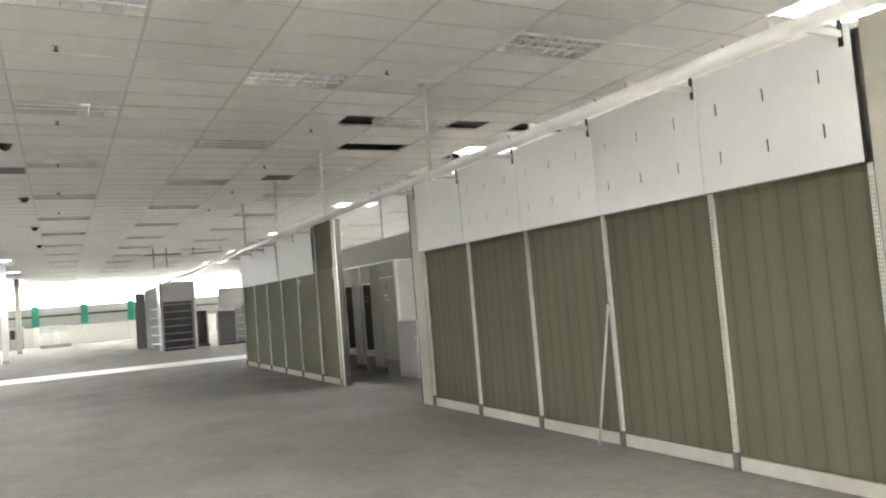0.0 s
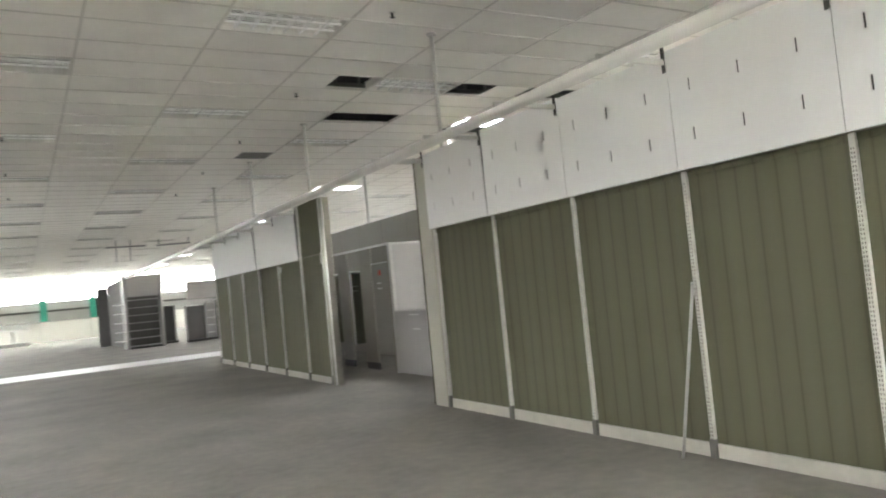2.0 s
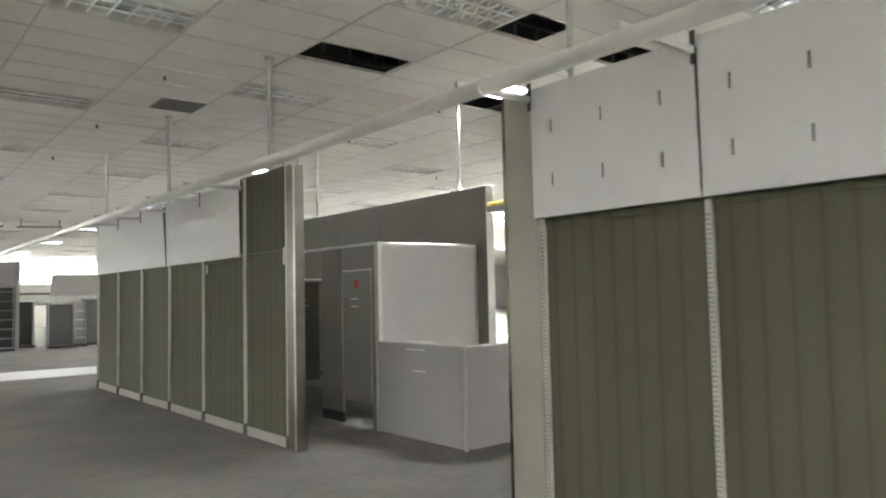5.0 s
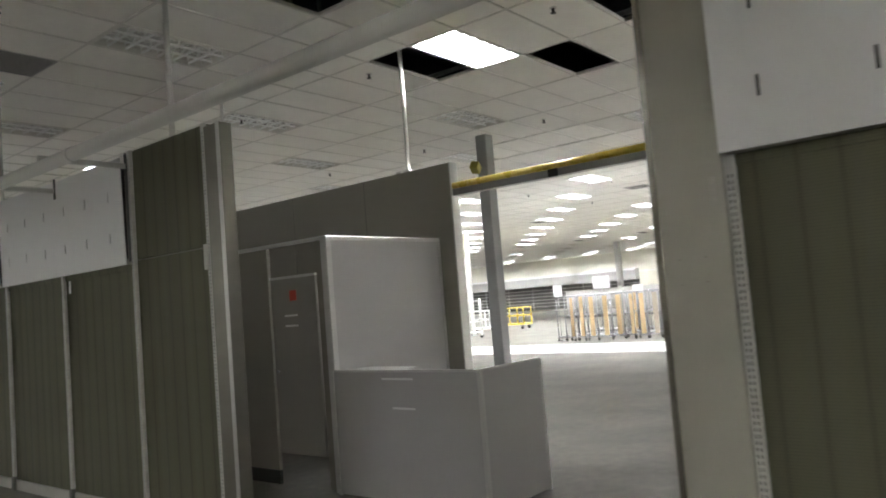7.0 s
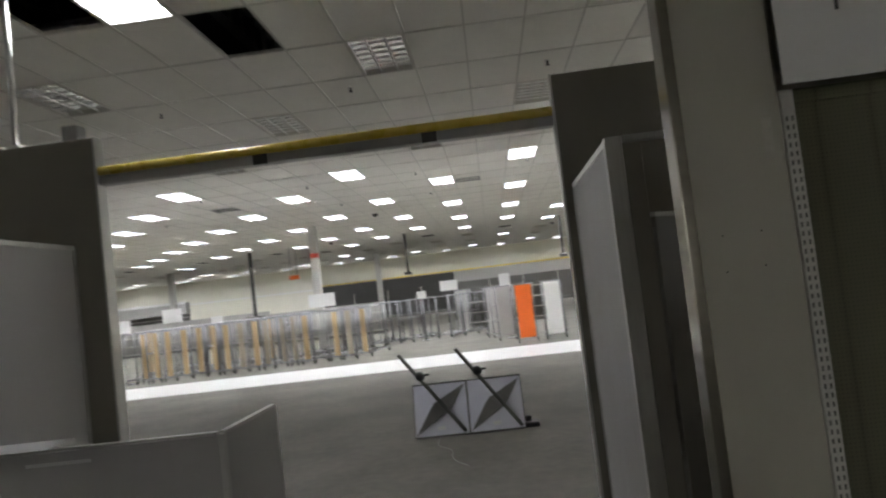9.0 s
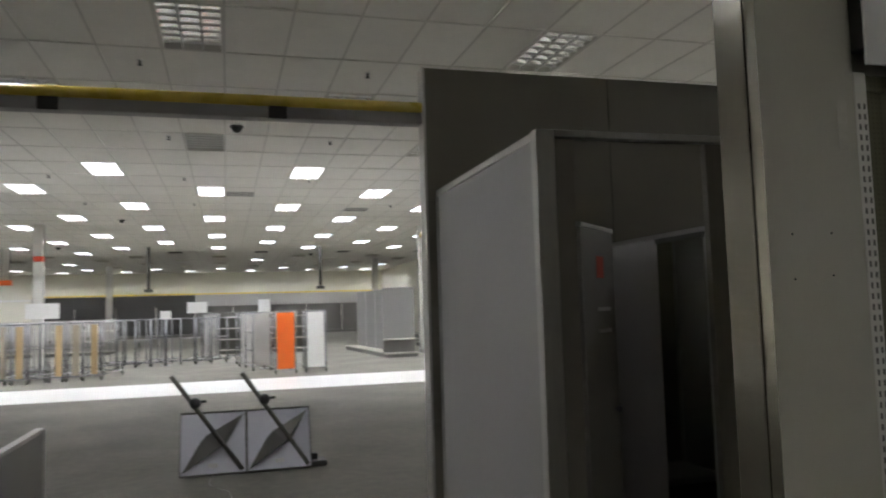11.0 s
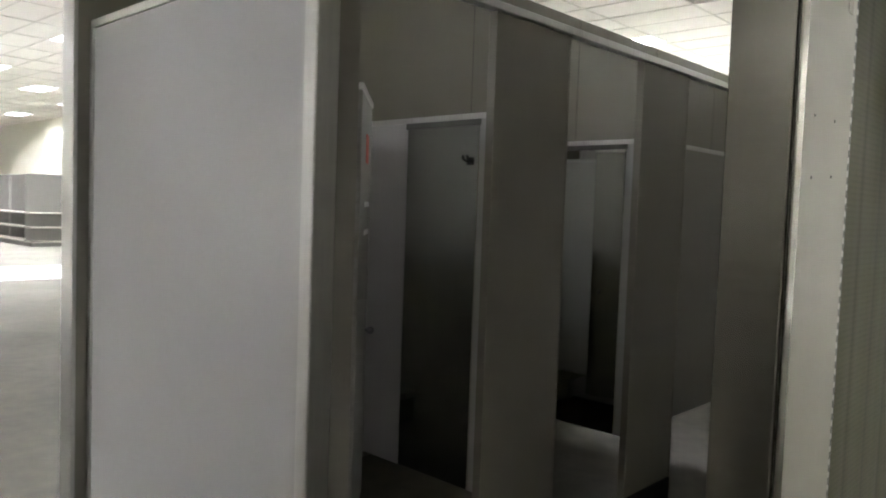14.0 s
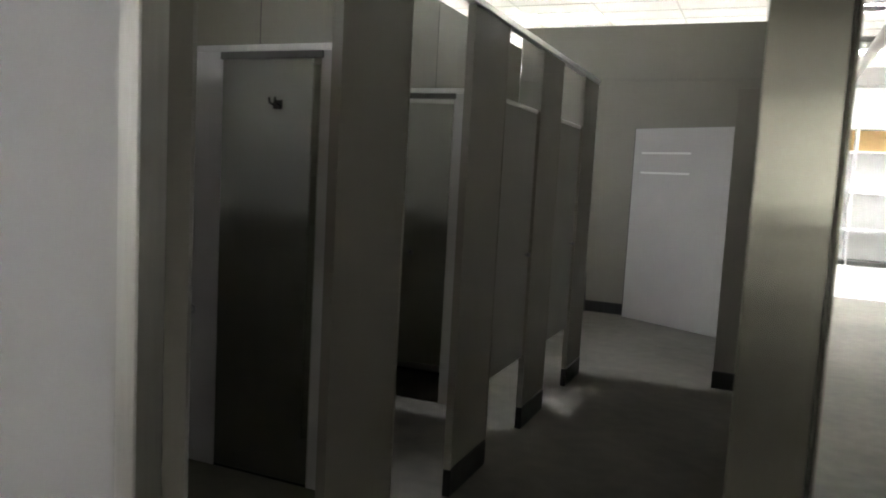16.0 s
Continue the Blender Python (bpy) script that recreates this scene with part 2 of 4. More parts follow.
def build_ceiling():
    verts, faces, mats = [], [], []

    def quad(x0, x1, y0, y1, z, mi):
        i = len(verts)
        verts.extend([(x0, y0, z), (x0, y1, z), (x1, y1, z), (x1, y0, z)])
        faces.append((i, i + 1, i + 2, i + 3))
        mats.append(mi)

    def bar(x0, x1, y0, y1):
        quad(x0, x1, y0, y1, CEIL - 0.006, 1)
        i = len(verts)
        verts.extend([(x0, y0, CEIL - 0.006), (x1, y0, CEIL - 0.006), (x1, y1, CEIL - 0.006), (x0, y1, CEIL - 0.006),
                      (x0, y0, CEIL + 0.03), (x1, y0, CEIL + 0.03), (x1, y1, CEIL + 0.03), (x0, y1, CEIL + 0.03)])
        for a, b in ((0, 1), (1, 2), (2, 3), (3, 0)):
            faces.append((i + a, i + b, i + 4 + b, i + 4 + a))
            mats.append(1)

    kx0, kx1 = math.floor((X0 - GX0) / TX), math.ceil((X1 - GX0) / TX)
    ky0, ky1 = math.floor((Y0 - GY0) / TY), math.ceil((Y1 - GY0) / TY)
    for kx in range(kx0, kx1):
        for ky in range(ky0, ky1):
            if (kx, ky) in HOLES or (kx, ky) in LAMPS:
                continue
            x0, x1, y0, y1 = gx(kx), gx(kx + 1), gy(ky), gy(ky + 1)
            if (kx, ky) == (-1, -3):
                x1 = (x0 + x1) / 2
            elif (kx, ky) == (1, -3):
                x0 = (x0 + x1) / 2
            dz = random.uniform(-0.002, 0.004)
            quad(x0 + 0.004, x1 - 0.004, y0 + 0.004, y1 - 0.004, CEIL + dz, 0)
    for kx in range(kx0, kx1 + 1):
        bar(gx(kx) - 0.012, gx(kx) + 0.012, Y0, Y1)
    for ky in range(ky0, ky1 + 1):
        y = gy(ky)
        for kx in range(kx0, kx1):
            bar(gx(kx) + 0.012, gx(kx + 1) - 0.012, y - 0.011, y + 0.011)
    me = bpy.data.meshes.new("ceiling")
    me.from_pydata([(x, y + SKEW * (x - GX0), z) for x, y, z in verts], [], faces)
    me.materials.append(M_TILE)
    me.materials.append(M_TBAR)
    me.polygons.foreach_set("material_index", mats)
    me.update()
    return tagged(new("ceiling", me), "white suspended tile ceiling with several tiles missing", "ceiling", kind="structure")


build_ceiling()

# perimeter
structure("wall_west", boxes((X0 - 0.2, X0, Y0, Y1, 0, 5.5)), M_WALL, "plain white side wall of the store", "wall")
structure("wall_south", boxes((X0, X1, Y0 - 0.2, Y0, 0, 5.5)), M_WALL, "plain white wall behind the lit shelves", "wall")
structure("wall_east", boxes((X1, X1 + 0.2, Y0, Y1, 0, 5.5)), M_CREAM, "cream far wall of the sales floor", "wall")
structure("wall_side", boxes((18, X1, -8.6, -8.4, 0, CEIL + 0.05)), M_CREAM, "cream side wall behind the grey gondolas", "wall")
XW = 12.0     # end of the window band; unseen wall past it is added solid against daylight
north = structure("wall_north", boxes((X0, XW, Y1, Y1 + 0.25, 0, 1.35), (X0, XW, Y1, Y1 + 0.25, 4.4, 5.5), (XW, X1, Y1, Y1 + 0.25, 0, 5.5)), M_WALL, "white window wall at the far end of the store", "wall")
structure("trim", boxes((X0, XW, Y1 - 0.06, Y1 + 0.1, 1.35, 2.72)), M_GREYBAND, "grey band under the bright windows", "trim")
structure("trim", boxes((X0, XW, Y1 - 0.09, Y1 - 0.06, 2.02, 2.16)), M_DARK, "dark rail along the grey band", "trim")
structure("backdrop", boxes((X0 - 4, XW + 4, Y1 + 1.5, Y1 + 1.6, -5, 8)), M_SKY, "overcast daylight outside the windows", "sky")
win = thing("window_1", "long bright window band under the ceiling", "window", kind="structure")
for i in range(7):
    x = X0 + 1 + i * 4
    part("mullion", boxes((x - 0.04, x + 0.04, Y1 + 0.05, Y1 + 0.15, 2.72, 4.4)), M_ALU, win)
for i in range(7):
    x = 0.3 - 3.05 * i
    post = thing("window_post", "teal painted pillar with a white foot", "pillar", (x, Y1 - 0.2, 0), group="pillars along the window wall")
    part("shaft", boxes((-0.22, 0.22, -0.12, 0.1, 1.38, 2.85), bevel=0.01), M_GREEN, post)
    part("foot", boxes((-0.2, 0.2, -0.1, 0.1, 0, 1.38), bevel=0.01), M_WALL, post, "white painted foot")


# ---------------------------------------------------------------- ceiling fittings
SKEW_DEG = math.degrees(math.atan(SKEW))


def troffer_meshes():
    w, d = TX - 0.03, TY - 0.03
    house = boxes((0, w, 0, 0.012, 0, 0.10), (0, w, d - 0.012, d, 0, 0.10), (0, 0.012, 0, d, 0, 0.10), (w - 0.012, w, 0, d, 0, 0.10), (0, w, 0, d, 0.10, 0.11))
    louver = bmesh.new()
    for i in range(1, 7):
        x = i * w / 7
        bmesh.ops.create_cube(louver, size=1, matrix=Matrix.Translation((x, d / 2, 0.014)) @ Matrix.Diagonal((0.012, d, 0.022, 1)))
    for j in (1, 2):
        y = j * d / 3
        bmesh.ops.create_cube(louver, size=1, matrix=Matrix.Translation((w / 2, y, 0.013)) @ Matrix.Diagonal((w, 0.012, 0.02, 1)))
    # shallow curved reflector above each row of cells
    bowl = bmesh.new()
    for j in range(3):
        yc = (j + 0.5) * d / 3
        prof = [(yc + d / 6 * math.sin(a), 0.022 + 0.028 * math.cos(a)) for a in [radians(-88 + 22 * q) for q in range(9)]]
        for (ya, za), (yb, zb) in zip(prof, prof[1:]):
            bowl.faces.new([bowl.verts.new(p) for p in ((0.012, ya, za), (0.012, yb, zb), (w - 0.012, yb, zb), (w - 0.012, ya, za))])
    frame_ = boxes((-0.012, w + 0.012, -0.012, 0.014, -0.01, 0.002), (-0.012, w + 0.012, d - 0.014, d + 0.012, -0.01, 0.002),
                   (-0.012, 0.014, 0.014, d - 0.014, -0.01, 0.002), (w - 0.014, w + 0.012, 0.014, d - 0.014, -0.01, 0.002))
    xs = sorted([0.013, 0.016, w - 0.016, w - 0.013] + [i * w / 7 + e for i in range(1, 7) for e in (-0.003, 0.003)])
    ys = sorted([0.013, 0.016, d - 0.016, d - 0.013] + [i * d / 3 + e for i in (1, 2) for e in (-0.003, 0.003)])
    blades = bmesh.new()
    vs = [[blades.verts.new((xx, yy, 0.001)) for yy in ys] for xx in xs]
    for i in range(len(xs) - 1):
        for j in range(len(ys) - 1):
            if i % 2 == 0 or j % 2 == 0:
                blades.faces.new((vs[i][j], vs[i][j + 1], vs[i + 1][j + 1], vs[i + 1][j]))
    up = bmesh.ops.extrude_face_region(blades, geom=list(blades.faces))
    bmesh.ops.translate(blades, verts=[v for v in up["geom"] if isinstance(v, bmesh.types.BMVert)], vec=(0, 0, 0.035))
    bmesh.ops.recalc_face_normals(blades, faces=blades.faces)
    return house, louver, frame_, blades, bowl


def build_troffers():
    h, l, f, g, r = troffer_meshes()
    dark = thing("ceiling_light", "recessed fluorescent troffer with parabolic louvre, switched off", "light", (gx(-2) + 0.015, gy(0, gx(-2)) + 0.015, CEIL), SKEW_DEG, group="ceiling lights")
    part("housing", h, M_TBAR, dark)
    part("louver", l, M_LOUVER, dark, "off-white louvre grid")
    part("reflector", r, M_REFLECT, dark, "bright curved metal reflectors")
    part("frame", f, M_TBAR, dark)
    g.free()
    h, l, f, g, r = troffer_meshes()
    l.free()
    r.free()
    w, d = TX - 0.03, TY - 0.03
    bright = thing("ceiling_light", "recessed fluorescent troffer, lit bright white", "light", (gx(2) + 0.015, gy(0, gx(2)) + 0.015, CEIL), SKEW_DEG, group="ceiling lights")
    part("housing", h, M_TBAR, bright)
    part("lens", boxes((0.013, w - 0.013, 0.013, d - 0.013, 0.038, 0.044)), M_LENS, bright, "glowing white lens")
    part("frame", f, M_TBAR, bright)
    part("louver", g, M_BLADE, bright)
    h, l, f, g, r = troffer_meshes()
    l.free()
    r.free()
    ks, ks_y = -2, [q for (p, q) in LAMPS if p == -2 and gy(q) < -8][-1]
    south = thing("ceiling_light", "recessed fluorescent troffer, lit very bright white", "light", (gx(ks) + 0.015, gy(ks_y, gx(ks)) + 0.015, CEIL), SKEW_DEG, group="ceiling lights")
    part("housing", h, M_TBAR, south)
    part("lens", boxes((0.013, w - 0.013, 0.013, d - 0.013, 0.038, 0.044)), M_LENS_S, south, "glowing white lens")
    part("frame", f, M_TBAR, south)
    part("louver", g, M_LOUVER, south)
    for (kx, ky), lit in LAMPS.items():
        if (kx, ky) in ((-2, 0), (2, 0), (ks, ks_y)):
            continue
        x, y = gx(kx), gy(ky)
        if lit:
            if x > 11 and not -8.4 < y < 40:
                continue
            if y > 42:
                continue
        elif not (-15 < x < 12 and -9 < y < 44):
            continue
        copy_thing((south if y < -8 else bright) if lit else dark, pose(x + 0.015, gy(ky, x) + 0.015, CEIL, 0, 0, SKEW_DEG))


build_troffers()


def grille(kx, ky, half):
    w = TX / 2 if half else TX
    g = thing("ceiling_vent", "grey return air grille in the tile ceiling", "vent", (gx(kx) + (w if half else 0), gy(ky, gx(kx)), CEIL - 0.012), SKEW_DEG, group="ceiling vents")
    part("frame", boxes((0.01, w - 0.01, 0.01, 0.03, 0, 0.01), (0.01, w - 0.01, TY - 0.03, TY - 0.01, 0, 0.01), (0.01, 0.03, 0.03, TY - 0.03, 0, 0.01), (w - 0.03, w - 0.01, 0.03, TY - 0.03, 0, 0.01)), M_GREYBAND, g)
    for i in range(12):
        y = 0.045 + i * (TY - 0.09) / 11
        part("slat", boxes((0.03, w - 0.03, y - 0.014, y + 0.014, 0.002, 0.006)), M_SHELFD, g)
    return g


for kx, ky in GRILLES:
    grille(kx, ky, True)


def dome_camera(x, y):
    d = thing("dome_camera", "black smoked security camera dome under the ceiling", "camera", (x, y, CEIL - 0.008), group="security domes")
    part("ring", rods(((0, 0, -0.018), (0, 0, 0), 0.10), seg=20), M_DARK, d)
    bm = bmesh.new()
    bmesh.ops.create_uvsphere(bm, u_segments=16, v_segments=10, radius=0.08)
    bmesh.ops.delete(bm, geom=[v for v in bm.verts if v.co.z > 0.01], context="VERTS")
    bmesh.ops.translate(bm, verts=bm.verts, vec=(0, 0, -0.018))
    for fc in bm.faces:
        fc.smooth = True
    part("dome", bm, M_BLACK, d)


for x, y in ((-4.9, 3.9), (-4.85, 9.2), (-4.8, 14.6), (-4.8, 19.8), (9.6, 1.4), (21, 4.5), (30, 8), (34, -2)):
    dome_camera(x, y)


def sprinkler(x, y):
    s = thing("sprinkler", "small pendent sprinkler head in a ceiling tile", "sprinkler", (x, y, CEIL - 0.003), group="sprinkler heads")
    part("plate", rods(((0, 0, -0.008), (0, 0, 0), 0.035), seg=12), M_ALU, s)
    part("head", rods(((0, 0, -0.05), (0, 0, -0.008), 0.014), ((0, 0, -0.056), (0, 0, -0.05), 0.028), seg=8), M_DARK, s)


for i, x in enumerate((-4.2, -0.65, 3.05, 6.85, 10.4, 14.0, 17.6)):
    for j in range(-1, 5):
        sprinkler(x, 2.35 - 3.05 + j * 3.05 if x < 2 else 4.85 + (j - 2) * 2.45)

# ---------------------------------------------------------------- the long display wall
PITCH = 1.22


def upright(y, z1, parent_label="white slotted steel upright between the boards"):
    u = thing("wall_upright", parent_label, "upright", (0, y, 0), group="slotted uprights")
    part("channel", boxes((-0.03, 0.0, -0.019, 0.019, 0.06, z1), bevel=0.002), M_RAIL, u)
    n = int((z1 - 0.15) / 0.0254)
    part("slot_strip", boxes(*[(-0.0312, -0.029, s * 0.008 - 0.003, s * 0.008 + 0.003, 0.1 + i * 0.0254, 0.1 + i * 0.0254 + 0.014) for i in range(n) for s in (-1, 1)]), M_SHELFD, u, "two rows of dark slots")
    part("foot", boxes((-0.04, 0.0, -0.024, 0.024, 0, 0.13), bevel=0.003), M_SHELFD, u, "dark steel foot")
    return u


def board(y0, y1, z0, z1):
    b = thing("wall_board", "olive perforated board of the display wall", "wall panel", (0, 0, 0), group="olive wall boards")
    part("sheet", boxes((0.0, 0.03, y0 + 0.006, y1 - 0.006, z0, z1), bevel=0.002), M_BOARD, b)
    part("lip", boxes((-0.012, 0.0, y0 + 0.02, y1 - 0.02, z1 - 0.045, z1 - 0.005), bevel=0.002), M_BOARD, b)
    part("kick", boxes((-0.012, 0.02, y0 + 0.024, y1 - 0.024, 0.0, z0 - 0.003), bevel=0.003), M_KICK, b, "white scuffed kick plate")
    return b


def fascia(y0, y1, z0, z1, offs, tilt=0.0, x=-0.036, lean=0.0):
    """White header sheet; its two rows of slots are cut through it."""
    f = thing("fascia_board", "white slotted header sheet above the olive boards", "fascia", (x, (y0 + y1) / 2, z0), group="white header panels")
    bm = bmesh.new()
    w = (y1 - y0) / 2 - 0.003
    ys = sorted({-w, w, *[o + s * 0.007 for o in offs for s in (-1, 1)]})
    zs = [0, 0.19, 0.275, 0.53, 0.615, z1 - z0]
    grid = {}
    for i, yy in enumerate(ys):
        for j, zz in enumerate(zs):
            warp = -0.012 * (zz / (z1 - z0)) * (1 if tilt == 0 else 0.3) * math.cos(yy * 2.2) - tilt * (zz / (z1 - z0)) * abs(yy) / w
            grid[i, j] = bm.verts.new((warp, yy + (lean * zz / (z1 - z0) if i == 0 else 0), zz))
    cut = [i for i in range(len(ys) - 1) if any(abs((ys[i] + ys[i + 1]) / 2 - o) < 0.001 for o in offs)]
    for i in range(len(ys) - 1):
        for j in range(len(zs) - 1):
            if i in cut and j in (1, 3):
                continue
            bm.faces.new((grid[i, j], grid[i, j + 1], grid[i + 1, j + 1], grid[i + 1, j]))
    ext = bmesh.ops.extrude_face_region(bm, geom=list(bm.faces))
    bmesh.ops.translate(bm, verts=[g for g in ext["geom"] if isinstance(g, bmesh.types.BMVert)], vec=(0.006, 0, 0))
    bmesh.ops.recalc_face_normals(bm, faces=bm.faces)
    part("sheet", bm, M_FASCIA, f)
    part("backing", boxes((0.011, 0.031 - x - 0.036, -w + 0.02, w - 0.02, 0.05, z1 - z0 - 0.06)), M_DARK, f, "dark strip behind the slots")
    return f


OFF = (0.43, 0.03, -0.38)
ZF0, ZF1 = 2.0, 2.84
for k in range(5):
    y1, y0 = -k * PITCH, -(k + 1) * PITCH
    board(y0, y1, 0.10, 2.0)
    fascia(y0 + (0.006 if k == 0 else 0), y1 - (0.002 if k == 0 else 0), ZF0, ZF1 + 0.012 * (k % 2), OFF, x=-0.075, lean=0.012 if k == 0 else 0)
for k in range(6):
    upright(-k * PITCH - (0.026 if k == 0 else 0), 1.995)
structure("wall_display", boxes((0.032, 0.07, -5 * PITCH, 0, 0, 2.82)), M_PARTITION, "back sheet of the display wall", "wall")

# black strip paints the shade of the open joint
gs = thing("gap_strip", "black strip standing in for shade in the open joint of two header sheets", "strip", (0, 0, 0))
part("strip", boxes((-0.062, -0.052, -PITCH - 0.04, -PITCH + 0.045, 2.06, 2.80)), M_BLACK, gs)

# header brackets: dark tab at each joint with an arm to the pipe
PIPE_X, PIPE_Z = -0.71, 2.70


def bracket(y, x):
    b = thing("header_bracket", "white arm with a dark tab holding the header to the pipe", "bracket", (0, y, 0), group="header brackets")
    part("tab", boxes((x - 0.008, x, -0.016, 0.016, 2.70, 2.88), bevel=0.002), M_DARK, b, "dark steel tab")
    part("arm", boxes((PIPE_X, x - 0.001, -0.012, 0.012, 2.755, 2.795), bevel=0.002), M_PIPE, b)


for y in (-0.01, -1.21, -2.42, -3.65, -4.87, -6.05, 4.62, 5.9, 7.2, 8.35, 9.55, 10.8):
    bracket(y, -0.089 if y < 1 else -0.044)


# overhead pipe with its hangers
pipe = thing("overhead_pipe", "white painted pipe hung under the ceiling along the wall", "pipe", (0, 0, 0))
bm = bmesh.new()
rod(bm, (PIPE_X, -12, PIPE_Z), (PIPE_X, 22, PIPE_Z), 0.048, seg=20)
for fc in bm.faces:
    fc.smooth = len(fc.verts) == 4
part("tube", bm, M_PIPE, pipe)
for y in (-0.25, 4.08, 7.35, 10.6):
    part("collar", rods(((PIPE_X, y - 0.02, PIPE_Z), (PIPE_X, y + 0.02, PIPE_Z), 0.052), seg=20), M_PIPE, pipe)
    hp = thing("hanger_pole", "thin white pole from the ceiling to the top of the wall", "pole", (0.05, y, 2.8), group="hanger poles")
    part("tube", rods(((0, 0, 0), (0, 0, CEIL - 2.8), 0.022)), M_PIPE, hp)
    part("flange", rods(((0, 0, CEIL - 2.83), (0, 0, CEIL - 2.808), 0.055), seg=14), M_PIPE, hp)

# pier at the end of the display wall, steel cap towards the opening
pier = thing("wall_pier", "beige painted end pier with a brushed steel cap", "pier", (0, 0, 0))
part("body", boxes((-0.04, 0.062, 0.0, 0.29, 0, 2.85), bevel=0.004), M_PIER, pier)
part("steel_cap", boxes((-0.036, 0.068, 0.292, 0.305, 0, 2.86), (-0.046, -0.0405, 0.275, 0.305, 0, 2.86), bevel=0.002), M_STEEL, pier, "brushed steel cap")
for y, z in ((0.10, 1.504), (0.098, 1.602), (0.207, 1.497), (0.207, 1.60)):
    part("screw_hole", rods(((-0.041, y, z), (-0.038, y, z), 0.0028), seg=8), M_DARK, pier)
part("tape", boxes((-0.0412, -0.0402, 0.03, 0.058, 1.80, 1.92)), M_TAPE, pier, "strip of clear tape")
pier2 = thing("wall_pier", "beige painted pier at the end of the display wall", "pier", (0, 0, 0))
part("body", boxes((-0.04, 0.072, -6.45, -6.13, 0, 2.85), bevel=0.004), M_PIER, pier2)

# pole leaning on the wall
pole = thing("leaning_pole", "thin white pole leaning against the display wall", "pole", (0, 0, 0))
part("tube", rods(((-0.15, -3.49, 0.0), (-0.05, -3.655, 1.20), 0.0115)), M_SHELF, pole)
part("cap", rods(((-0.05, -3.655, 1.20), (-0.0485, -3.657, 1.22), 0.014)), M_SHELF, pole)

# second stretch of the wall past the opening
YA = 3.55
b = thing("wall_board", "tall olive perforated end board without a header", "wall panel", (0, 0, 0), group="olive wall boards")
part("sheet", boxes((0.0, 0.03, YA + 0.01, 4.62, 0.10, 2.02), bevel=0.002), M_BOARD, b)
part("upper_sheet", boxes((0.0, 0.03, YA + 0.01, 4.62, 2.03, 2.90), bevel=0.002), M_BOARD, b)
part("kick", boxes((-0.012, 0.02, YA + 0.02, 4.62, 0, 0.097), bevel=0.003), M_KICK, b, "white scuffed kick plate")
for k in range(5):
    y0 = 4.61 + k * 1.255
    board(y0, y0 + 1.255, 0.10, 2.0)
    upright(y0, 1.995 if k else 2.9)
# dark strip gives the leaning gap its shade
gs = thing("gap_strip", "dark strip standing in for shade in the gap between two header sheets", "strip", (0, 0, 0))
part("strip", boxes((-0.012, -0.002, 7.12, 7.40, 2.02, 2.82), bevel=0.002), M_DARK, gs)
# no real post: a dark strip paints the shaded gap
gp = thing("gap_post", "dark strip standing in for the shaded gap beside the header sheet", "post", (0, 0, 0))
part("strip", boxes((-0.02, -0.003, 4.615, 4.69, 2.02, 2.86), bevel=0.003), M_DARK, gp)
upright(4.61 + 5 * 1.255, 1.995)
upright(YA + 0.02, 2.9, "white slotted steel upright beside the end pier")
fascia(4.70, 7.19, ZF0, 2.86, tuple(1.24 - 0.2 - 0.41 * i for i in range(6)), tilt=0.02)
fascia(7.24, 10.95, ZF0, 2.90, tuple(1.8 - 0.2 - 0.41 * i for i in range(9)), tilt=0.02, lean=0.10)
structure("wall_display", boxes((0.032, 0.07, YA, 10.9, 0, 2.82)), M_PARTITION, "back sheet of the display wall", "wall")
pier3 = thing("wall_pier", "brushed steel end pier of the far wall stretch", "pier", (0, 0, 0))
part("body", boxes((-0.03, 0.072, 3.36, YA, 0, 2.87), bevel=0.004), M_SATIN, pier3)
part("edge_strip", boxes((-0.036, -0.031, 3.36, 3.40, 0, 2.88), bevel=0.001), M_ALU, pier3)
part("plate", boxes((-0.045, -0.037, 3.56, 3.61, 1.86, 2.04), bevel=0.002), M_KICK, pier3, "small white cover plate")
part("pin", rods(((0.03, 3.40, 2.87), (0.03, 3.40, 3.02), 0.012)), M_ALU, pier3)
tag = thing("shelf_tag", "small white tag stuck on an olive board", "tag", (0, 0, 0))
part("card", boxes((-0.004, -0.001, 5.76, 5.80, 1.84, 1.95)), M_PAPER, tag)

# ---------------------------------------------------------------- fitting room block
RX = 2.70


def rear_wall(name, y0, y1, capside):
    w = structure(name, boxes((RX, RX + 0.11, y0, y1, 0, 2.87), bevel=0.004), M_PARTITION, "tall grey partition behind the fitting rooms", "wall")
    ye = y0 if capside < 0 else y1
    part("end_cap", boxes((RX - 0.004, RX + 0.114, ye - 0.008, ye + 0.008, 0, 2.875), bevel=0.002), M_ALU, w, "aluminium end strip")
    n = int((y1 - y0) / 1.2)
    for i in range(1, n + 1):
        y = y0 + i * 1.2 if capside < 0 else y1 - i * 1.2
        if y0 + 0.1 < y < y1 - 0.1:
            part("seam", boxes((RX - 0.002, RX - 0.0002, y - 0.003, y + 0.003, 0, 2.86)), M_SHELFD, w)
    return w


rear_wall("wall_rear_1", 3.52, 10.8, -1)
rear_wall("wall_rear_2", -6.75, 0.36, 1)
beam = thing("lintel_beam", "grey steel beam with a yellow top rail over the opening", "beam", (0, 0, 0))
part("web", boxes((RX + 0.01, RX + 0.10, 0.37, 3.51, 2.535, 2.60), bevel=0.003), M_SHELF, beam)
part("rail", rods(((RX + 0.035, 0.37, 2.634), (RX + 0.035, 3.51, 2.634), 0.033), seg=20), M_YELLOW, beam, "yellow painted rail")
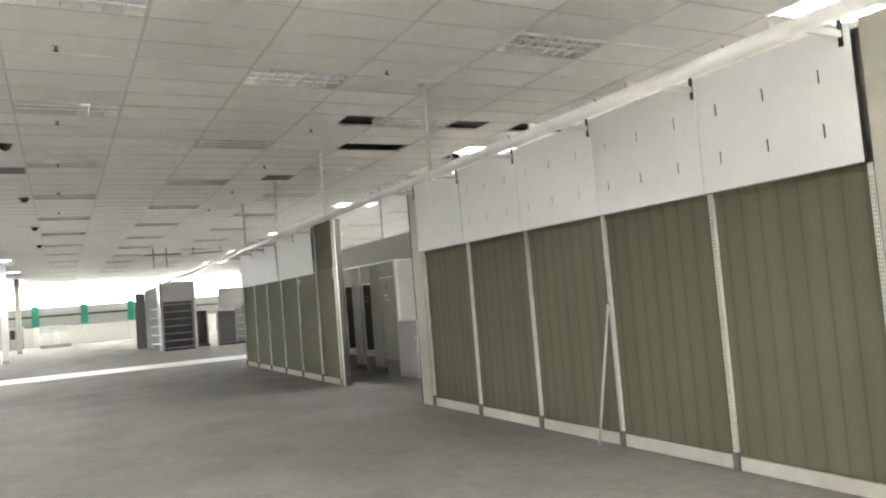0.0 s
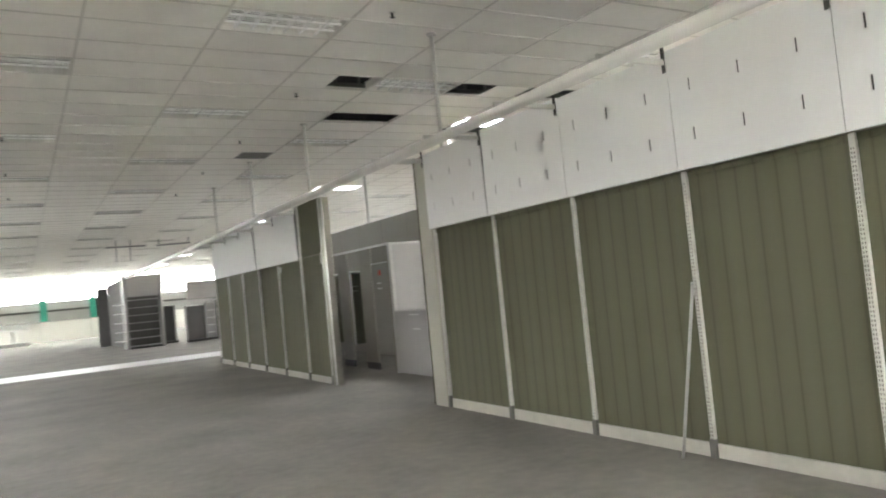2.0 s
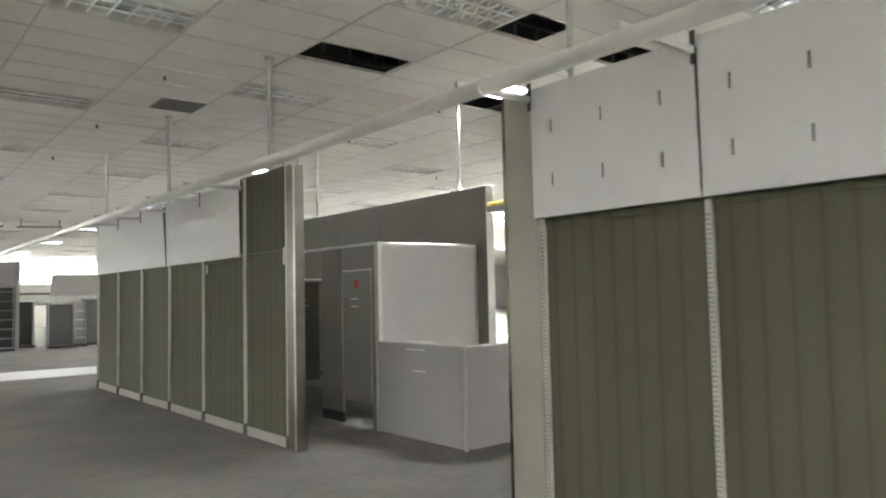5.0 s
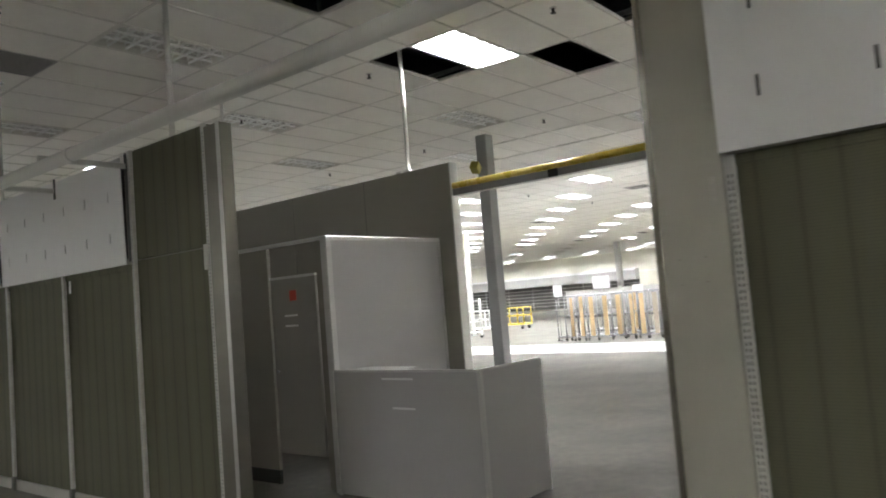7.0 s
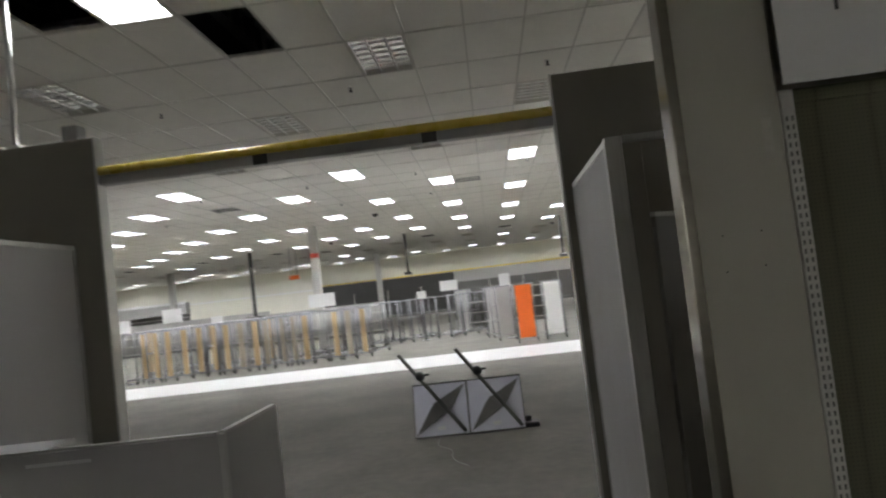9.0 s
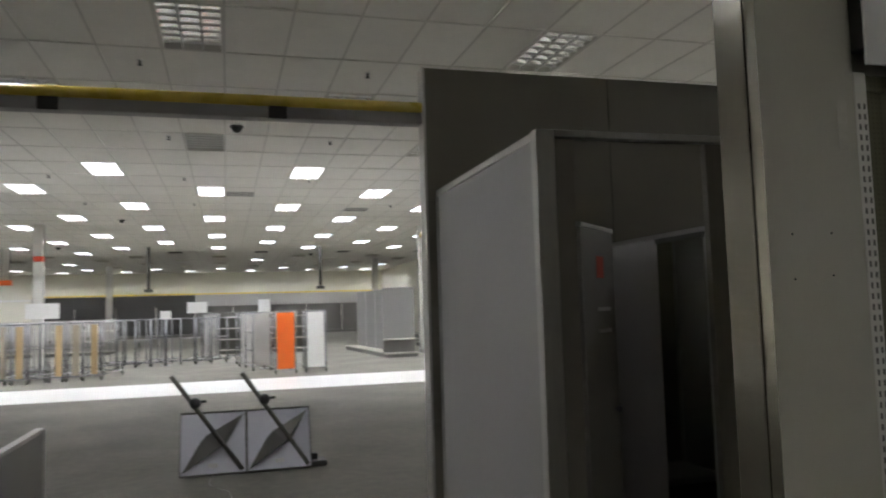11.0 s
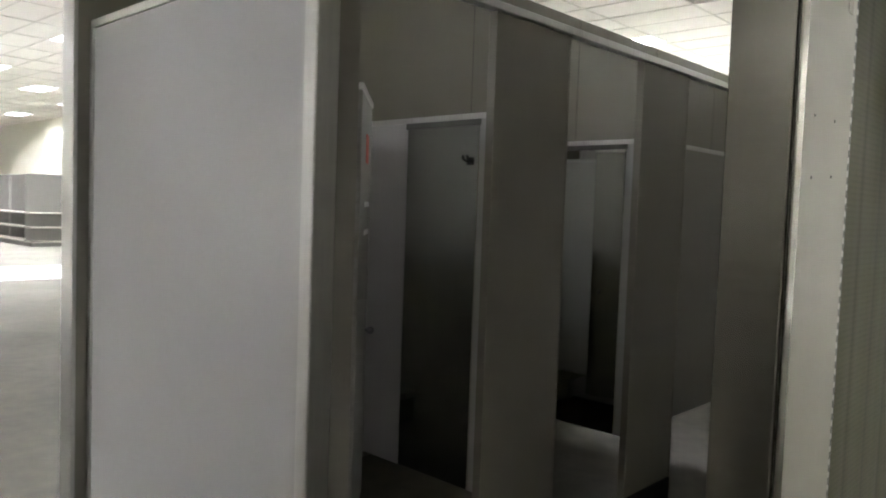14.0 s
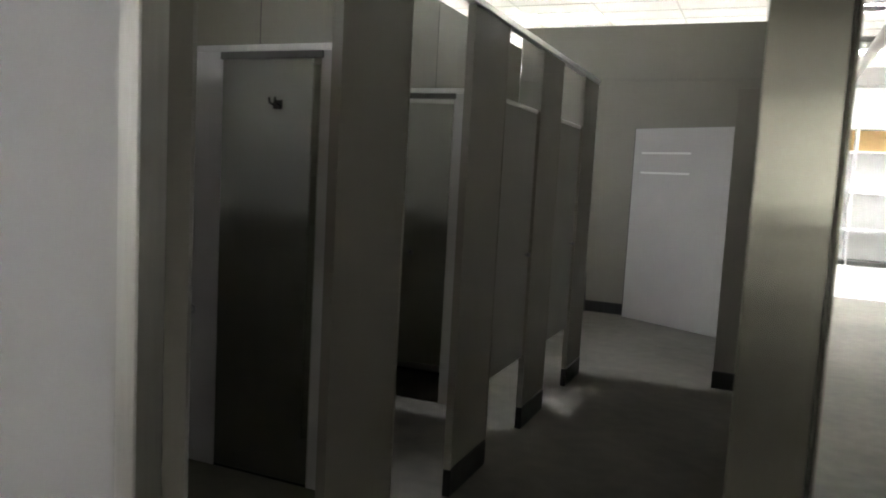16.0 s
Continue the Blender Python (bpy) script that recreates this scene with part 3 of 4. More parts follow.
for y in (1.2, 2.36):
    part("joint_plate", boxes((RX - 0.002, RX + 0.008, y - 0.05, y + 0.05, 2.53, 2.60), bevel=0.002), M_DARK, beam)
for i, y in enumerate((4.13, 7.95)):
    p = thing("support_pole", "aluminium pole from the partition up to the ceiling", "pole", (RX + 0.09, y, 2.87), group="support poles")
    part("tube", rods(((0, 0, 0), (0, 0, CEIL - 2.87 + 0.15), 0.024)), M_ALU, p)
    part("foot", boxes((-0.05, 0.05, -0.05, 0.05, 0, 0.03), bevel=0.004), M_ALU, p)
    part("clip", boxes((-0.04, 0.04, 0.08, 0.16, 0, 0.035), bevel=0.008), M_RAIL, p)

FX = 1.22


def door_panel(parent, w, z0, z1, sticker=True):
    """Door leaf in its own plane: x along the leaf from the hinge, y its thickness."""
    leaf = part("leaf", boxes((0, w, -0.012, 0.012, z0, z1), bevel=0.003), M_DOOR, parent)
    part("edge_trim", boxes((-0.004, w + 0.004, -0.015, 0.015, z1, z1 + 0.02), bevel=0.002), M_ALU, parent)
    if sticker:
        for s in (-1, 1):
            part("sticker", boxes((w * 0.42, w * 0.42 + 0.09, s * 0.0135 - 0.001, s * 0.0135 + 0.001, z1 - 0.20, z1 - 0.11)), M_RED, leaf, "red square sticker")
            for dz in (0.33, 0.42):
                part("strip", boxes((w * 0.42, w * 0.42 + 0.17, s * 0.0135 - 0.0012, s * 0.0135 + 0.0012, z1 - dz - 0.008, z1 - dz + 0.008)), M_LABEL, leaf, "thin white label strip")
    bm = bmesh.new()
    for s in (-1, 1):
        bmesh.ops.create_uvsphere(bm, u_segments=10, v_segments=6, radius=0.014, matrix=Matrix.Translation((w - 0.06, s * 0.03, 1.0)))
        rod(bm, (w - 0.06, 0, 1.0), (w - 0.06, s * 0.03, 1.0), 0.006)
    part("knob", bm, M_CHROME, leaf, "small chrome knob")


def fitting_rooms(s, ys, y_first, doors):
    """A row of stalls along the partition; s is the way it runs (+1 or -1 in y)."""
    # end panel
    e = thing("end_panel", "white laminate end panel with aluminium edges", "panel", (0, 0, 0))
    y = y_first
    part("sheet", boxes((FX + 0.03, RX - 0.01, y - 0.012, y + 0.012, 0.02, 2.10), bevel=0.002), M_STALL, e)
    part("cap", boxes((FX + 0.02, RX - 0.005, y - 0.018, y + 0.018, 2.10, 2.135), bevel=0.003), M_ALU, e)
    part("rear_trim", boxes((RX - 0.03, RX - 0.004, y - 0.02, y + 0.02, 0, 2.10), bevel=0.002), M_ALU, e)
    part("foot_rail", boxes((FX + 0.03, RX - 0.03, y - 0.016, y + 0.016, 0, 0.022), bevel=0.002), M_BLACK, e)
    part("corner_post", boxes((FX - 0.03, FX + 0.028, min(y - s * 0.02, y + s * 0.06), max(y - s * 0.02, y + s * 0.06), 0, 2.14), bevel=0.004), M_ALU, e, "brushed aluminium corner post")
    y2 = y + s * 0.062
    y3 = y + s * 0.145
    part("jamb", boxes((FX - 0.014, FX + 0.018, min(y2, y3), max(y2, y3), 0.02, 2.11), bevel=0.002), M_PILASTER, e)
    # cap rail over the fronts
    last = ys[-1][1]
    r = thing("front_rail", "aluminium cap rail above the fitting room fronts", "rail", (0, 0, 0))
    part("bar", boxes((FX - 0.022, FX + 0.022, min(y + s * 0.063, last), max(y + s * 0.063, last), 2.112, 2.142), bevel=0.003), M_ALU, r)
    for i, (a, c) in enumerate(ys):
        lo, hi = min(a, c), max(a, c)
        p = thing("pilaster", "grey laminate pilaster on a black plinth", "pilaster", (0, 0, 0), group="fitting room pilasters")
        part("sheet", boxes((FX - 0.014, FX + 0.014, lo, hi, 0.125, 2.108), bevel=0.003), M_PILASTER, p)
        part("plinth", boxes((FX - 0.018, FX + 0.018, lo - 0.002, hi + 0.002, 0, 0.122), bevel=0.003), M_BLACK, p, "black plinth")
        for yy in (lo, hi):
            part("edge_strip", boxes((FX - 0.017, FX + 0.017, yy - 0.003, yy + 0.003, 0.125, 2.108)), M_PILASTER, p)
        # divider behind the near edge of the pilaster
        yd = a + s * 0.04
        d = thing("divider", "white laminate divider between two fitting rooms", "divider", (0, 0, 0), group="fitting room dividers")
        part("sheet", boxes((FX + 0.016, RX - 0.003, yd - 0.011, yd + 0.011, 0.40, 1.75), bevel=0.002), M_STALL, d)
        part("cap", boxes((FX + 0.016, RX - 0.003, yd - 0.015, yd + 0.015, 1.75, 1.77), bevel=0.002), M_ALU, d)
        if i < 3:
            mi = thing("wall_mirror", "tall frameless mirror with a dark top clip on the divider", "mirror", (0, 0, 0), group="fitting room mirrors")
            f0, f1 = yd - s * 0.012, yd - s * 0.018
            part("glass", boxes((FX + 0.07, FX + 0.43, min(f0, f1), max(f0, f1), 0.405, 1.725)), M_MIRROR, mi)
            f2 = yd - s * 0.024
            part("clip", boxes((FX + 0.062, FX + 0.438, min(f0, f2), max(f0, f2), 1.725, 1.748), bevel=0.002), M_SHELFD, mi)
        if i < 3:
            h = thing("coat_hook", "black double coat hook on the panel", "hook", (FX + 0.55, yd + s * 0.013, 1.60), group="coat hooks")
            bm = boxes((-0.03, 0.03, -0.004, 0.004, -0.02, 0.03), bevel=0.002)
            rod(bm, (-0.02, 0, 0), (-0.02, s * 0.05, 0.01), 0.006)
            rod(bm, (0.02, 0, 0), (0.02, s * 0.05, 0.01), 0.006)
            rod(bm, (-0.02, s * 0.05, 0.01), (-0.02, s * 0.06, 0.04), 0.007)
            rod(bm, (0.02, s * 0.05, 0.01), (0.02, s * 0.06, 0.04), 0.007)
            part("prongs", bm, M_BLACK, h)
        # bench across the back of each room
        yn = (ys[i - 1][0] + s * 0.045) if i else y + s * 0.02
        lo2, hi2 = min(yn, yd - s * 0.02), max(yn, yd - s * 0.02)
        be = thing("bench", "narrow laminate bench across the back of a fitting room", "bench", (0, 0, 0), group="fitting room benches")
        part("seat", boxes((RX - 0.42, RX - 0.005, lo2, hi2, 0.43, 0.465), bevel=0.005), M_STALL, be)
        part("support", boxes((RX - 0.40, RX - 0.37, lo2 + 0.02, hi2 - 0.02, 0.30, 0.43), bevel=0.003), M_PILASTER, be)
    for i, (mode, a, w) in enumerate(doors):
        d = thing("room_door", "pale grey laminate fitting room door, " + ("standing open" if mode else "closed"), "door", (FX + 0.005, a, 0), turn=mode if mode else s * 90, group="fitting room doors")
        door_panel(d, w, 0.28 if s > 0 else 0.42, 1.82 if s > 0 else 1.76, i == 0 or s > 0 and i < 2)


hk = thing("coat_hook", "black double coat hook on the end panel", "hook", (1.99, 0.272, 1.66), group="coat hooks")
bm = boxes((-0.03, 0.03, -0.006, 0.002, -0.02, 0.03), bevel=0.002)
for hx in (-0.02, 0.02):
    rod(bm, (hx, 0, 0), (hx, -0.05, 0.01), 0.006)
    rod(bm, (hx, -0.05, 0.01), (hx, -0.06, 0.04), 0.007)
bmesh.ops.scale(bm, vec=(0.75, 0.75, 0.75), verts=bm.verts)
part("prongs", bm, M_DARK, hk)
fitting_rooms(-1, [(-0.465, -0.915), (-1.495, -1.94), (-2.53, -2.97), (-3.55, -3.97)], 0.285,
              [(-45, 0.125, 0.42), (-8, -0.925, 0.54), (0, -1.95, 0.55), (0, -2.98, 0.54)])
fitting_rooms(1, [(4.54, 5.03), (5.62, 6.08), (6.66, 7.12), (7.70, 8.16)], 3.73,
              [(0, 3.91, 0.61), (35, 5.05, 0.54), (58, 6.10, 0.54), (64, 7.14, 0.54)])

# attendant's counter screen
c = thing("counter", "white laminate attendant counter with aluminium corner trims", "counter", (0, 0, 0))
CX, CY = 1.165, 2.19
part("front_panel", boxes((CX, CX + 0.026, CY + 0.03, 3.70, 0.012, 1.0), bevel=0.003), M_STALL, c)
part("side_panel", boxes((CX + 0.03, 1.945, CY, CY + 0.026, 0.012, 1.0), bevel=0.003), M_STALL, c)
part("corner_trim", boxes((CX - 0.004, CX + 0.028, CY - 0.004, CY + 0.028, 0, 1.004), bevel=0.003), M_ALU, c)
part("end_trim", boxes((CX - 0.003, CX + 0.028, 3.702, 3.725, 0, 1.004), bevel=0.002), M_ALU, c)
part("end_trim", boxes((1.947, 1.967, CY - 0.003, CY + 0.029, 0, 1.004), bevel=0.002), M_ALU, c)
part("top_trim", boxes((CX - 0.003, CX + 0.029, CY + 0.03, 3.70, 1.002, 1.014), bevel=0.002), M_ALU, c)
part("top_trim", boxes((CX + 0.03, 1.945, CY - 0.003, CY + 0.029, 1.002, 1.014), bevel=0.002), M_ALU, c)
part("worktop", boxes((CX + 0.03, CX + 0.42, 3.15, 3.70, 0.965, 0.995), bevel=0.004), M_STALL, c)
for z, y0, y1 in ((0.945, 2.83, 3.15), (0.722, 2.82, 3.05)):
    part("strip", boxes((CX - 0.0025, CX - 0.0003, y0, y1, z - 0.008, z + 0.008)), M_LABEL, c, "thin white label strip")

# end of the passage
structure("wall_end", boxes((0.072, RX, -6.87, -6.75, 0, 3.10), bevel=0.003), M_PARTITION, "grey partition closing the passage", "wall")
structure("trim", boxes((0.072, RX, -6.75, -6.735, 2.52, 2.55)), M_PILASTER, "thin metal trim across the end partition", "trim")
structure("baseboard", boxes((0.072, RX, -6.748, -6.735, 0, 0.12)), M_BLACK, "black rubber base of the end partition", "baseboard")
d = thing("loose_door", "white door leaf standing ajar at the end of the passage", "door", (1.33, -6.55, 0), turn=151)
part("leaf", boxes((0, 1.12, -0.016, 0.016, 0.02, 2.0), bevel=0.003), M_STALL, d)
for z in (1.75, 1.55):
    part("strip", boxes((0.1, 0.68, -0.019, -0.0165, z - 0.01, z + 0.01)), M_LABEL, d, "thin white label strip")
    part("strip", boxes((0.1, 0.68, 0.0165, 0.019, z - 0.01, z + 0.01)), M_LABEL, d, "thin white label strip")
part("edge", boxes((-0.006, 0.0, -0.017, 0.017, 0.02, 2.0)), M_SHELFD, d)
lb = thing("loose_base", "strip of black rubber base leaning in the corner", "baseboard", (1.78, -6.66, 0))
bm = boxes((-0.012, 0.012, -0.05, 0.05, 0.0, 0.46), bevel=0.004)
bmesh.ops.transform(bm, matrix=Matrix.Rotation(radians(-9), 4, "X"), verts=bm.verts)
bmesh.ops.translate(bm, verts=bm.verts, vec=(0, 0, 0.008))
part("strip", bm, M_BLACK, lb)
w = thing("wing_panel", "short grey wing panel on a black plinth", "panel", (0, 0, 0))
part("sheet", boxes((0.075, 0.28, -4.16, -4.13, 0.125, 2.11), bevel=0.003), M_PILASTER, w)
part("plinth", boxes((0.075, 0.285, -4.165, -4.125, 0, 0.122), bevel=0.003), M_BLACK, w, "black plinth")
structure("wall_display", boxes((0.032, 0.07, -6.75, -6.46, 0, 2.85)), M_PARTITION, "back sheet of the display wall", "wall")


# ---------------------------------------------------------------- columns
def column(x, y, half=0.15, band=False, label="square painted steel column", paint=M_PIPE):
    c_ = thing("column", label, "column", (x, y, 0), group="columns")
    part("shaft", boxes((-half, half, -half, half, 0, CEIL + 0.1), bevel=0.012), paint, c_)
    part("base", boxes((-half - 0.02, half + 0.02, -half - 0.02, half + 0.02, 0, 0.12), bevel=0.006), M_SHELF, c_)
    if band:
        part("band", boxes((-half - 0.003, half + 0.003, -half - 0.003, half + 0.003, 3.10, 3.25)), M_RED, c_, "red marker band")
    return c_


column(-6.35, 16.6, 0.125, True, "square white column with a red band")
column(-6.35, 27.2, 0.125)
column(-6.35, 39.0, 0.125)
# grey in place of white: its shaded side is put into the colour
col = column(6.95, 6.08, 0.105, False, "square column with a yellow lamp box, grey tone for its shaded side", M_GREYBAND)
def lamp_box(owner, half, z):
    """Small tilted emergency lamp on a bracket."""
    bm = boxes((-0.09, 0.09, -0.07, 0.07, -0.07, 0.07), bevel=0.012)
    bmesh.ops.transform(bm, matrix=Matrix.Translation((-half - 0.15, 0.03, z)) @ Matrix.Rotation(radians(28), 4, "Y") @ Matrix.Rotation(radians(20), 4, "Z"), verts=bm.verts)
    box_ = part("lamp_box", bm, M_LAMPBOX, owner, "dull yellow emergency lamp box")
    part("lamp_arm", rods(((-half, 0.03, z), (-half - 0.1, 0.03, z), 0.015)), M_DARK, box_)


lamp_box(col, 0.105, 3.63)
part("outlet", boxes((-0.05, 0.05, -0.12, -0.106, 0.25, 0.38), bevel=0.004), M_DARK, col, "dark outlet box")
lamp_box(column(21.0, 17.4, 0.12, False, "square white column with a yellow lamp box"), 0.12, 3.85)
column(22.3, 6.9, 0.13, True, "square white column with a red band")
lamp_box(column(22.4, -4.5, 0.12, False, "square white column with a yellow lamp box"), 0.12, 3.85)
column(38, 19.0, 0.15)
column(42, 8.0, 0.15)
column(38, -5.8, 0.15)


# ---------------------------------------------------------------- overturned stands
def stand(x, y, size):
    """A square pedestal base lying on its side with its post and knob."""
    s_ = thing("sign_stand", "overturned grey pedestal stand lying on the carpet", "stand", (x, y, 0), group="overturned stands")
    h = size / 2
    lean = Matrix.Translation((0, 0, 0.004)) @ Matrix.Rotation(radians(24), 4, "Y")
    bm = boxes((-0.008, 0.008, -h, h, 0, size), bevel=0.003)
    bmesh.ops.transform(bm, matrix=lean, verts=bm.verts)
    part("plate", bm, M_STANDGREY, s_)
    bm = boxes((-0.022, 0.01, -h - 0.008, h + 0.008, size, size + 0.012), (-0.022, 0.01, -h - 0.008, h + 0.008, -0.003, 0.008),
               (-0.022, 0.01, -h - 0.008, -h, 0.01, size), (-0.022, 0.01, h, h + 0.008, 0.01, size))
    bmesh.ops.transform(bm, matrix=lean, verts=bm.verts)
    part("rim", bm, M_SHELFD, s_)
    bm = bmesh.new()
    a = [(-0.012, h - 0.01, 0.02), (-0.012, -h + 0.01, size - 0.02), (-0.10, 0.055, h + 0.055), (-0.10, -0.055, h - 0.055), (-0.012, 0.11, h + 0.02), (-0.012, -0.11, h - 0.02)]
    v = [bm.verts.new(p) for p in a]
    for f in ((0, 2, 4), (4, 2, 1), (0, 5, 3), (5, 1, 3), (0, 3, 2), (1, 2, 3)):
        bm.faces.new([v[i] for i in f])
    bmesh.ops.recalc_face_normals(bm, faces=bm.faces)
    bmesh.ops.transform(bm, matrix=lean, verts=bm.verts)
    part("gusset", bm, M_SHELFD, s_, "dark folded gusset")
    p0, p1 = Vector((-0.06, -h + 0.03, 0.05)), Vector((-0.30, h + 0.05, 0.93))
    post_ = part("post", rods((p0, p1, 0.02)), M_SHELFD, s_)
    q = p0.lerp(p1, 0.72)
    bm = bmesh.new()
    bmesh.ops.create_uvsphere(bm, u_segments=12, v_segments=8, radius=0.05, matrix=Matrix.Translation(q + Vector((-0.02, -0.03, 0.0))))
    rod(bm, q, q + Vector((0.0, -0.12, 0.01)), 0.012)
    part("knob", bm, M_BLACK, post_, "black clamp knob")
    part("sticker", boxes((-0.012, -0.0095, -0.04, 0.04, 0.07, 0.11)), M_PAPER, s_)
    return s_


stand(5.72, 1.64, 0.57)
second = stand(5.72, 1.05, 0.57)
part("foot_plate", boxes((0.02, 0.24, -0.44, -0.27, 0.0, 0.05), (0.1, 0.18, -0.36, -0.30, 0.05, 0.11), bevel=0.008), M_BLACK, second, "black foot plate on the carpet")
cord = bpy.data.curves.new("cord", "CURVE")
cord.dimensions, cord.bevel_depth = "3D", 0.002
sp = cord.splines.new("BEZIER")
sp.bezier_points.add(4)
for bp_, co in zip(sp.bezier_points, ((5.6, 1.62, 0.05), (5.35, 1.66, 0.006), (5.0, 1.5, 0.006), (4.6, 1.45, 0.006), (4.3, 1.3, 0.006))):
    bp_.co = co
    bp_.handle_left_type = bp_.handle_right_type = "AUTO"
cord.materials.append(M_SHELF)
tagged(new("cord", cord), "thin white cord trailing over the carpet", "cord")


# ---------------------------------------------------------------- rolling racks
def rack(boarded, board=M_TAN):
    r = thing("garment_rack", "chrome rolling garment rack" + (" with a tan end board" if boarded else ""), "rack", (0, 0, 0), group="rolling racks")
    L, W, H = 1.5, 0.44, 1.34
    ends = {}
    for x in (0, L):
        ends[x] = part("end_frame", rods(((x, -W / 2, 0.10), (x, -W / 2, H), 0.016), ((x, W / 2, 0.10), (x, W / 2, H), 0.016), ((x, -W / 2, H), (x, W / 2, H), 0.016), ((x, -W / 2, 0.12), (x, W / 2, 0.12), 0.016), seg=6), M_CHROME, r)
    part("top_bar", rods(((0, 0, H), (L, 0, H), 0.016), seg=6), M_CHROME, r)
    for s in (-1, 1):
        part("base_bar", rods(((0, s * W / 2, 0.12), (L, s * W / 2, 0.12), 0.014), seg=6), M_CHROME, r)
    part("mid_bar", rods(((0, W / 2, 0.75), (L, W / 2, 0.75), 0.012), seg=6), M_CHROME, r)
    for x in (0, L):
        for y in (-W / 2, W / 2):
            part("caster", rods(((x, y - 0.014, 0.05), (x, y + 0.014, 0.05), 0.05), ((x, y, 0.05), (x, y, 0.11), 0.012), seg=8), M_DARK, ends[x])
    if boarded:
        part("end_board", boxes((-0.03, -0.018, -0.13, 0.01, 0.14, H - 0.05), bevel=0.003), board, r, "tan end board")
    return r


plain, boarded, dull = rack(False), rack(True), rack(True, M_DULLTAN)
dull.matrix_basis = pose(17.6, 9.2, 0, 0, 0, 8)
rng = random.Random(4)
plain.matrix_basis = pose(16.9, 10.7, 0, 0, 0, 4)
boarded.matrix_basis = pose(16.75, 10.35, 0, 0, 0, -5)
y = 10.0
while y > 4.4:
    src = rng.choice((boarded, boarded, dull, plain))
    copy_thing(src, pose(16.75 + (10 - y) * 0.14 + rng.uniform(-0.15, 0.15), y, 0, 0, 0, rng.uniform(-12, 12)))
    y -= rng.uniform(0.28, 0.40)
y = 5.6
while y > 1.9:
    copy_thing(plain, pose(20.6 + (5.6 - y) * 0.4 + rng.uniform(-0.2, 0.2), y, 0, 0, 0, rng.uniform(-18, 18)))
    y -= rng.uniform(0.34, 0.46)
for i in range(9):
    copy_thing(plain if i % 3 else boarded, pose(19.4 + rng.uniform(-0.3, 0.3), 11.4 - i * 0.62, 0, 0, 0, rng.uniform(-15, 15)))


def card(x, y, z, w, h, label="blank white sign card clipped above a rack"):
    c_ = thing("sign_card", label, "sign", (x, y, z), group="sign cards")
    part("sheet", boxes((-0.004, 0.004, -w / 2, w / 2, 0, h), bevel=0.001), M_PAPER, c_)
    part("stem", rods(((0.012, 0, -z + 0.02), (0.012, 0, h * 0.5), 0.008), seg=6), M_CHROME, c_)
    part("foot", boxes((-0.1, 0.14, -0.12, 0.12, -z, -z + 0.02), bevel=0.004), M_CHROME, c_)


card(17.0, 10.9, 1.36, 0.30, 0.34)
card(19.9, 10.9, 1.5, 0.62, 0.42)
card(18.6, 9.0, 1.30, 0.34, 0.24, "pale yellow blank card on a rack")
card(21.0, 6.5, 1.45, 0.85, 0.42)
card(21.6, 3.4, 1.34, 0.3, 0.24)
card(23.2, 2.6, 1.5, 0.6, 0.34)


def panel_rack(x, y, material, label, turn=0):
    """Rolling display with a tall flat panel on its end."""
    p = thing("panel_rack", label, "rack", (x, y, 0), turn, group="panel racks")
    part("panel", boxes((-0.02, 0.0, -0.2, 0.2, 0.12, 1.44), bevel=0.004), material, p)
    for yy in (-0.24, 0.24):
        for z in (0.12, 0.5, 0.95, 1.44):
            part("side_rail", rods(((0.02, yy, z), (1.2, yy, z), 0.012), seg=6), M_CHROME, p)
        for xx in (0.02, 1.2):
            part("upright", rods(((xx, yy, 0.08), (xx, yy, 1.46), 0.016), seg=6), M_CHROME, p)
            part("caster", rods(((xx, yy - 0.015, 0.05), (xx, yy + 0.015, 0.05), 0.05), ((xx, yy, 0.05), (xx, yy, 0.1), 0.012), seg=8), M_DARK, p)
    part("top_rail", rods(((0.02, -0.24, 1.46), (0.02, 0.24, 1.46), 0.014), seg=6), M_CHROME, p)


panel_rack(16.6, 0.30, M_ORANGE, "rolling rack with a bright orange end panel", 3)
panel_rack(16.75, -0.42, M_PAPER, "rolling rack with a white end panel", -2)
panel_rack(18.0, 0.78, M_SHELF, "rolling rack with a grey side panel", 8)
panel_rack(19.6, 1.1, M_STALL, "rolling rack with a pale grey end panel", 4)
panel_rack(23.5, 2.2, M_STALL, "rolling rack with a pale grey end panel", 0)
card(18.6, 0.72, 1.46, 0.3, 0.34)


